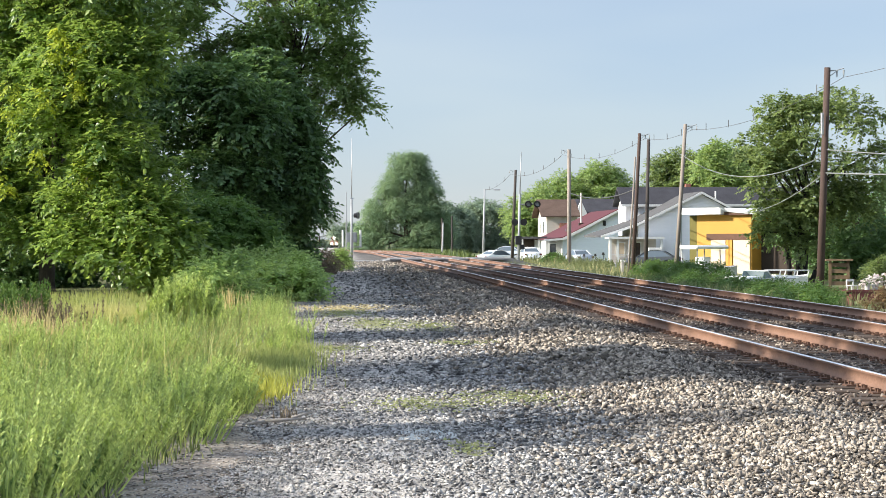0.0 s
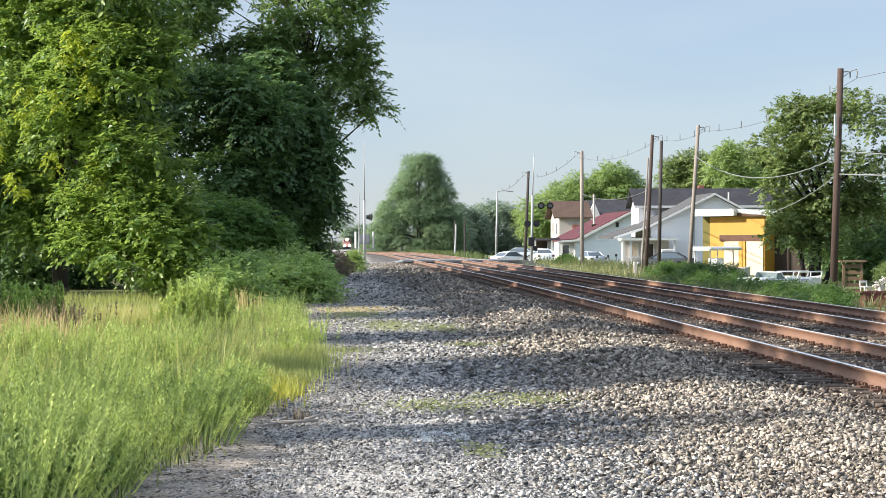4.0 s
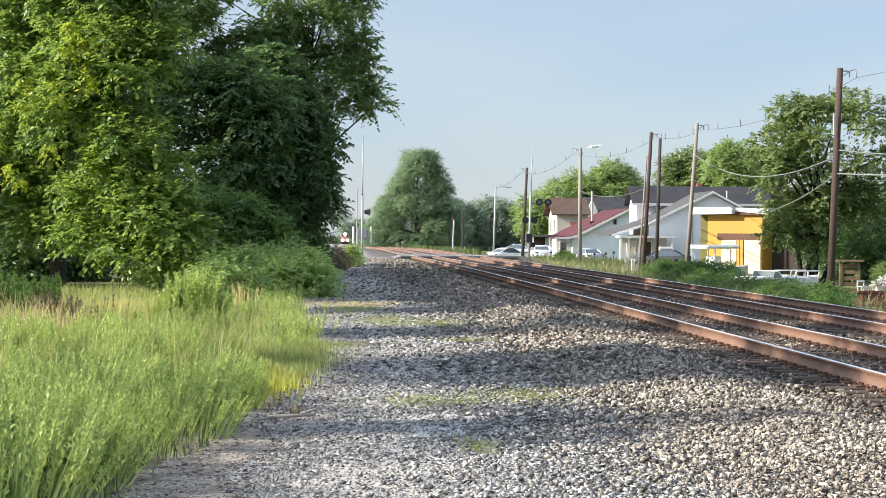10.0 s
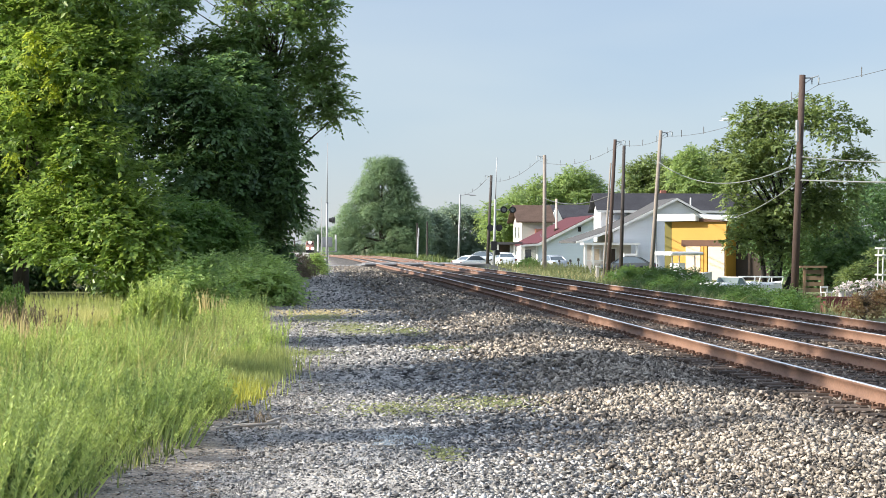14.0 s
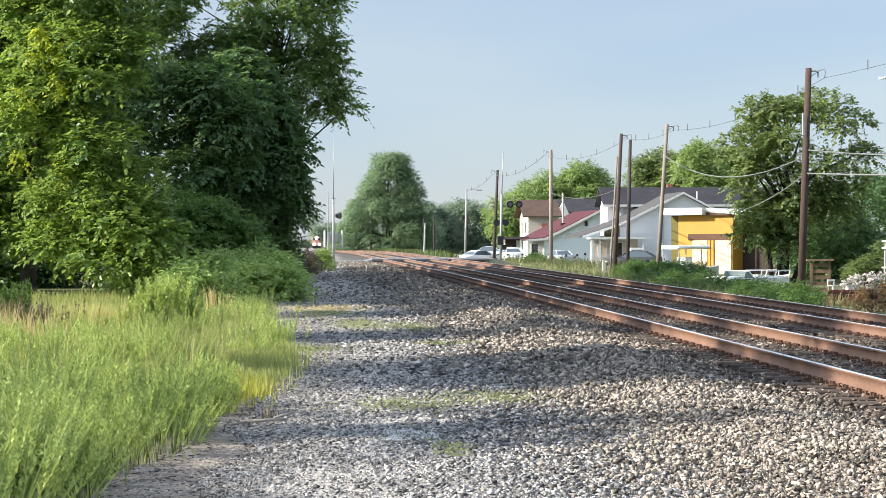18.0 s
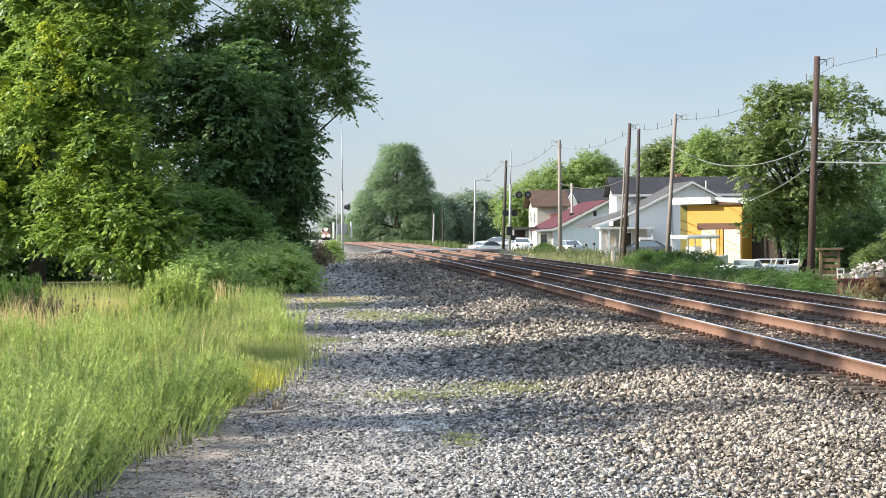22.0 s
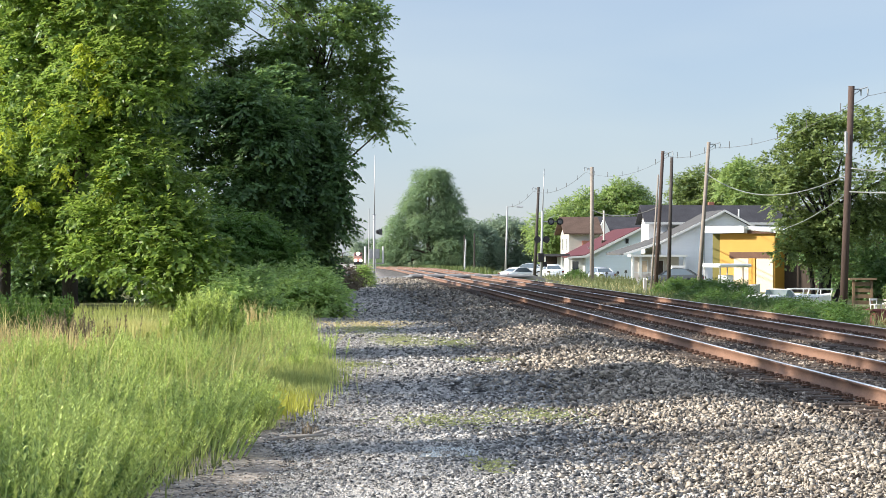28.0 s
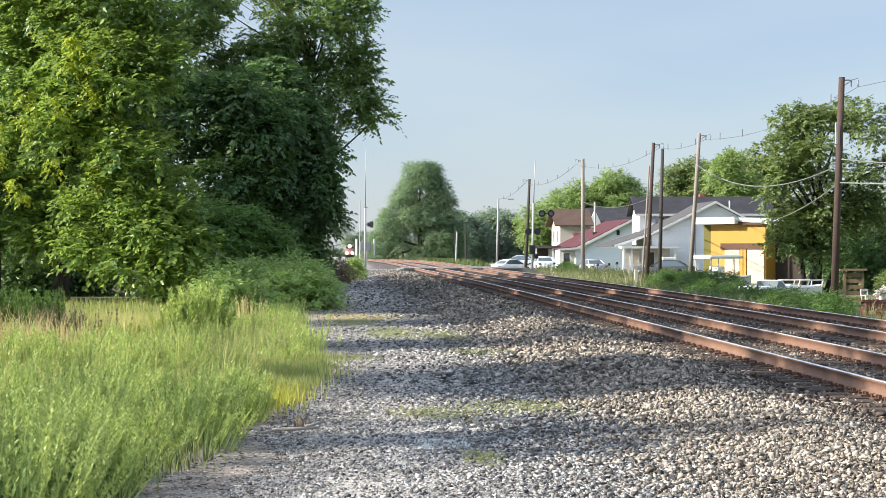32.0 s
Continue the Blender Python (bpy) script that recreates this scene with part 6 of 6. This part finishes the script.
tree("leafy_tree", (38, 187, GZ), (38, 187, 9), 0.3, lob, 6500, 0.32, L_RIGHT, 35, "broad green tree behind the white house", group="trees behind the houses")
lob = lobe_cloud(36, ((37.0, 258, 6.8, 4.6, 4, 4.8, 44), (31.0, 256, 5.6, 3.8, 3.5, 4.0, 34), (26.6, 252, 4.6, 2.6, 3, 3.4, 26)), 0.9, 1.7)
tree("leafy_tree", (32, 256, GZ), (32, 256, 8), 0.3, lob, 6500, 0.36, L_YARD, 37, "green trees behind the brown-roofed house", group="trees behind the houses")
# trees beyond the crossing wear the leaf colours with haze painted in
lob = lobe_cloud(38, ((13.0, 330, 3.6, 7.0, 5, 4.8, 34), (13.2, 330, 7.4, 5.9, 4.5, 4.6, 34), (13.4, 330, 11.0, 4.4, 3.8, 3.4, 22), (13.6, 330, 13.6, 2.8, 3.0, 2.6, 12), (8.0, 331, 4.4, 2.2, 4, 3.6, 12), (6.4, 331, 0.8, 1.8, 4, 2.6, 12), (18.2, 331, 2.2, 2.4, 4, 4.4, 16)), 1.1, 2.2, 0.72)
tree("broad_tree", (13, 330, -1.6), (13, 330, 12), 0.5, lob, 20000, 0.31, L_FAR_HAZED, 39, "tall rounded tree standing beyond the crossing", droop=0.8, per=6)
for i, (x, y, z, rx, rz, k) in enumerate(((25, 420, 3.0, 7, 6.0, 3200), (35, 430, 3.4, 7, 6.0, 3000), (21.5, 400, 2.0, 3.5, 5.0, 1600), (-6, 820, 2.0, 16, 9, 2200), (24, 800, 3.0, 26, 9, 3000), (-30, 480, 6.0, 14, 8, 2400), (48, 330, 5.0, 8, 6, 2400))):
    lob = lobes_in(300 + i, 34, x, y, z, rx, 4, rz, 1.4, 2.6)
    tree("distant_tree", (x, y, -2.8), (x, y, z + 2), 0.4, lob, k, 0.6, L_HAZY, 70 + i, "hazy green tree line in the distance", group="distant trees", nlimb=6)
n = 2500
x, y = grng.normal(12.5, 2.2, n), grng.normal(255, 14, n)
stuff("far_grass", blades_mesh("far_grass", x, y, ground_z(x, y), grng.uniform(0.4, 1.3, n), grng.uniform(0.12, 0.25, n), grng, 0.6), L_ROUGH_SHADE, "bank of green grass beyond the crossing", "grass")

# ================= what moves =================
TRAIN_Z = RAIL_TOP - 2.8
loco = thing("locomotive", 0.62, 800, TRAIN_Z, 0, "approaching diesel locomotive with lit headlights", "locomotive")
part("body", boxes((-1.5, 1.5, 2.2, 20, 1.2, 4.4), bevel=0.12), M_LOCO_HAZED, loco)
part("cab", boxes((-1.55, 1.55, 1.2, 3.6, 1.2, 4.6), bevel=0.15), M_LOCO_HAZED, loco)
part("nose", boxes((-0.95, 0.95, -0.2, 1.3, 1.2, 3.3), bevel=0.2), M_LOCO_HAZED, loco)
part("windscreen", boxes((-1.3, 1.3, 1.14, 1.22, 3.5, 4.1)), M_GLASS, loco)
part("plow", outline([(-1.5, 0.1), (1.5, 0.1), (1.5, 1.2), (-1.5, 1.2)], "y", -0.7, -0.3), M_BLACK, loco)
part("headlight", rods(((0, 1.0, 4.2), (0, 1.14, 4.2), 0.52), seg=16), M_LAMPGLOW, loco, "lit headlight")
for sx in (-0.9, 0.9):
    part("ditch_light", rods(((sx * 1.1, -0.78, 1.75), (sx * 1.1, -0.7, 1.75), 0.48), seg=16), M_LAMPRED, loco, "lit ditch light")
for wy in (3, 5, 7, 14, 16, 18):
    part("wheel", rods(((-0.85, wy, 0.5), (-0.72, wy, 0.5), 0.5), ((0.72, wy, 0.5), (0.85, wy, 0.5), 0.5), seg=16), M_BLACK, loco)


def bird(name, span, label):
    ob = thing(name, 0, 0, -50, 0, label, "bird", "birds in flight")
    s = span
    bm = bmesh.new()
    rod(bm, (-0.26 * s, 0, 0), (0.02 * s, 0, 0.01 * s), 0.015 * s, 0.07 * s, 8)
    rod(bm, (0.02 * s, 0, 0.01 * s), (0.2 * s, 0, 0.02 * s), 0.07 * s, 0.045 * s, 8)
    part("body", bm, M_BIRD, ob, smooth=True)
    part("head", rods(((0.18 * s, 0, 0.03 * s), (0.27 * s, 0, 0.03 * s), 0.05 * s, 0.035 * s), ((0.27 * s, 0, 0.03 * s), (0.33 * s, 0, 0.02 * s), 0.015 * s, 0.003 * s), seg=8), M_BIRD, ob)
    part("tail", outline([(-0.22 * s, -0.03 * s), (-0.42 * s, -0.08 * s), (-0.42 * s, 0.08 * s), (-0.22 * s, 0.03 * s)], "z", -0.008 * s, 0.008 * s), M_BIRD, ob)
    wings = []
    for sg in (-1, 1):
        pts = [(0.11 * s, 0.03 * s * sg), (0.14 * s, 0.22 * s * sg), (0.02 * s, 0.5 * s * sg), (-0.06 * s, 0.28 * s * sg), (-0.08 * s, 0.03 * s * sg)]
        wings.append(part("wing", outline(pts if sg > 0 else pts[::-1], "z", -0.007 * s, 0.007 * s), M_BIRD, ob))
    return ob, wings


bird_far, wings_far = bird("bird", 0.42, "small dark bird flying high over the tracks")
bird_mid, wings_mid = bird("bird", 0.40, "dark bird flying over the tracks")
bird_near, wings_near = bird("bird", 0.26, "small dark bird swooping close overhead")
plane = thing("light_aircraft", 113, 1250, 51, 0, "small white aircraft in the distance", "aircraft")
fus = rods(((-5.5, 0, 0.3), (-1.5, 0, 0.0), 0.35, 0.95), ((-1.5, 0, 0), (2.6, 0, 0), 0.95, 0.9), ((2.6, 0, 0), (4.6, 0, -0.1), 0.9, 0.3), seg=12)
part("fuselage", fus, M_AIRCRAFT, plane, smooth=True)
part("wing", boxes((-0.6, 1.6, -6, 6, 0.75, 0.95), bevel=0.05), M_AIRCRAFT, plane)
part("tailplane", boxes((-5.6, -4.5, -2.2, 2.2, 0.25, 0.38), bevel=0.03), M_AIRCRAFT, plane)
part("fin", outline([(-5.8, 0.3), (-4.2, 0.3), (-5.2, 2.0), (-5.8, 2.0)], "y", -0.07, 0.07), M_AIRCRAFT, plane)


def motions():
    # the train comes on slowly along the line
    walk(loco, [(0, pose(0.45, 800, TRAIN_Z)), (16, pose(0.62, 730, TRAIN_Z + 0.1)), (32, pose(1.0, 660, TRAIN_Z + 0.3))])
    walk(plane, [(0, pose(-140, 1050, 6, 0, -12, 32)), (8, pose(113, 1250, 51, 0, -12, 34)), (9, pose(143, 1275, 57.4, 0, -12, 36)), (10, pose(175.6, 1300, 64, 0, -12, 36)), (11, pose(208.2, 1325, 71.4, 0, -12, 36)),
                 (12, pose(242.2, 1350, 78.3, 0, -12, 36)), (13, pose(280, 1375, 86.5, 0, -12, 36)), (14, pose(317.4, 1400, 95.6, 0, -12, 36)), (32, pose(990, 1850, 245, 0, -12, 36))])
    walk(bird_far, [(0, pose(-74, 85, 10.5)), (6.6, pose(5.29, 85, 9.08)), (7.0, pose(10.13, 85, 8.97)), (7.4, pose(14.78, 85, 8.78)), (32, pose(300, 85, 4.5))])
    walk(bird_mid, [(0, pose(-210, 38, 8)), (16.5, pose(-3.0, 38, 3.9, 0, -8, 0)), (17.0, pose(3.18, 38, 4.38, 0, -8, 0)), (17.2, pose(5.52, 38, 4.67, 0, -10, 0)), (17.4, pose(8.12, 38, 5.17, 0, -12, 0)), (17.5, pose(9.35, 38, 5.47, 0, -12, 0)), (18.5, pose(21, 38, 8.2, 0, -12, 0)), (32, pose(180, 38, 30))])
    walk(bird_near, [(0, pose(-310, 26, 40)), (18.5, pose(-5.2, 26, 7.2, 0, 12, 0)), (18.8, pose(-0.32, 26, 5.28, 0, 12, 0)), (18.9, pose(1.32, 26, 4.97, 0, 4, 0)), (19.0, pose(3.0, 26, 4.93, 0, -4, 0)), (19.1, pose(4.66, 26, 5.28, 0, -12, 0)), (19.5, pose(11, 26, 7.6, 0, -12, 0)), (32, pose(210, 26, 45))])
    # wing beats while each bird is over the line
    for wings, t0, t1, step in ((wings_far, 6.0, 8.0, 0.1), (wings_mid, 16.6, 18.0, 0.1), (wings_near, 18.6, 19.3, 0.1)):
        for w, sg in zip(wings, (-1, 1)):
            rows = [(0, pose(0, 0, 0, 10 * sg, 0, 0))]
            k = 0
            t = t0
            while t <= t1:
                rows.append((round(t, 2), pose(0, 0, 0, (38 if k % 2 == 0 else -28) * sg, 0, 0)))
                k += 1
                t += step
            rows.append((32, pose(0, 0, 0, 10 * sg, 0, 0)))
            walk(w, rows)


motions()
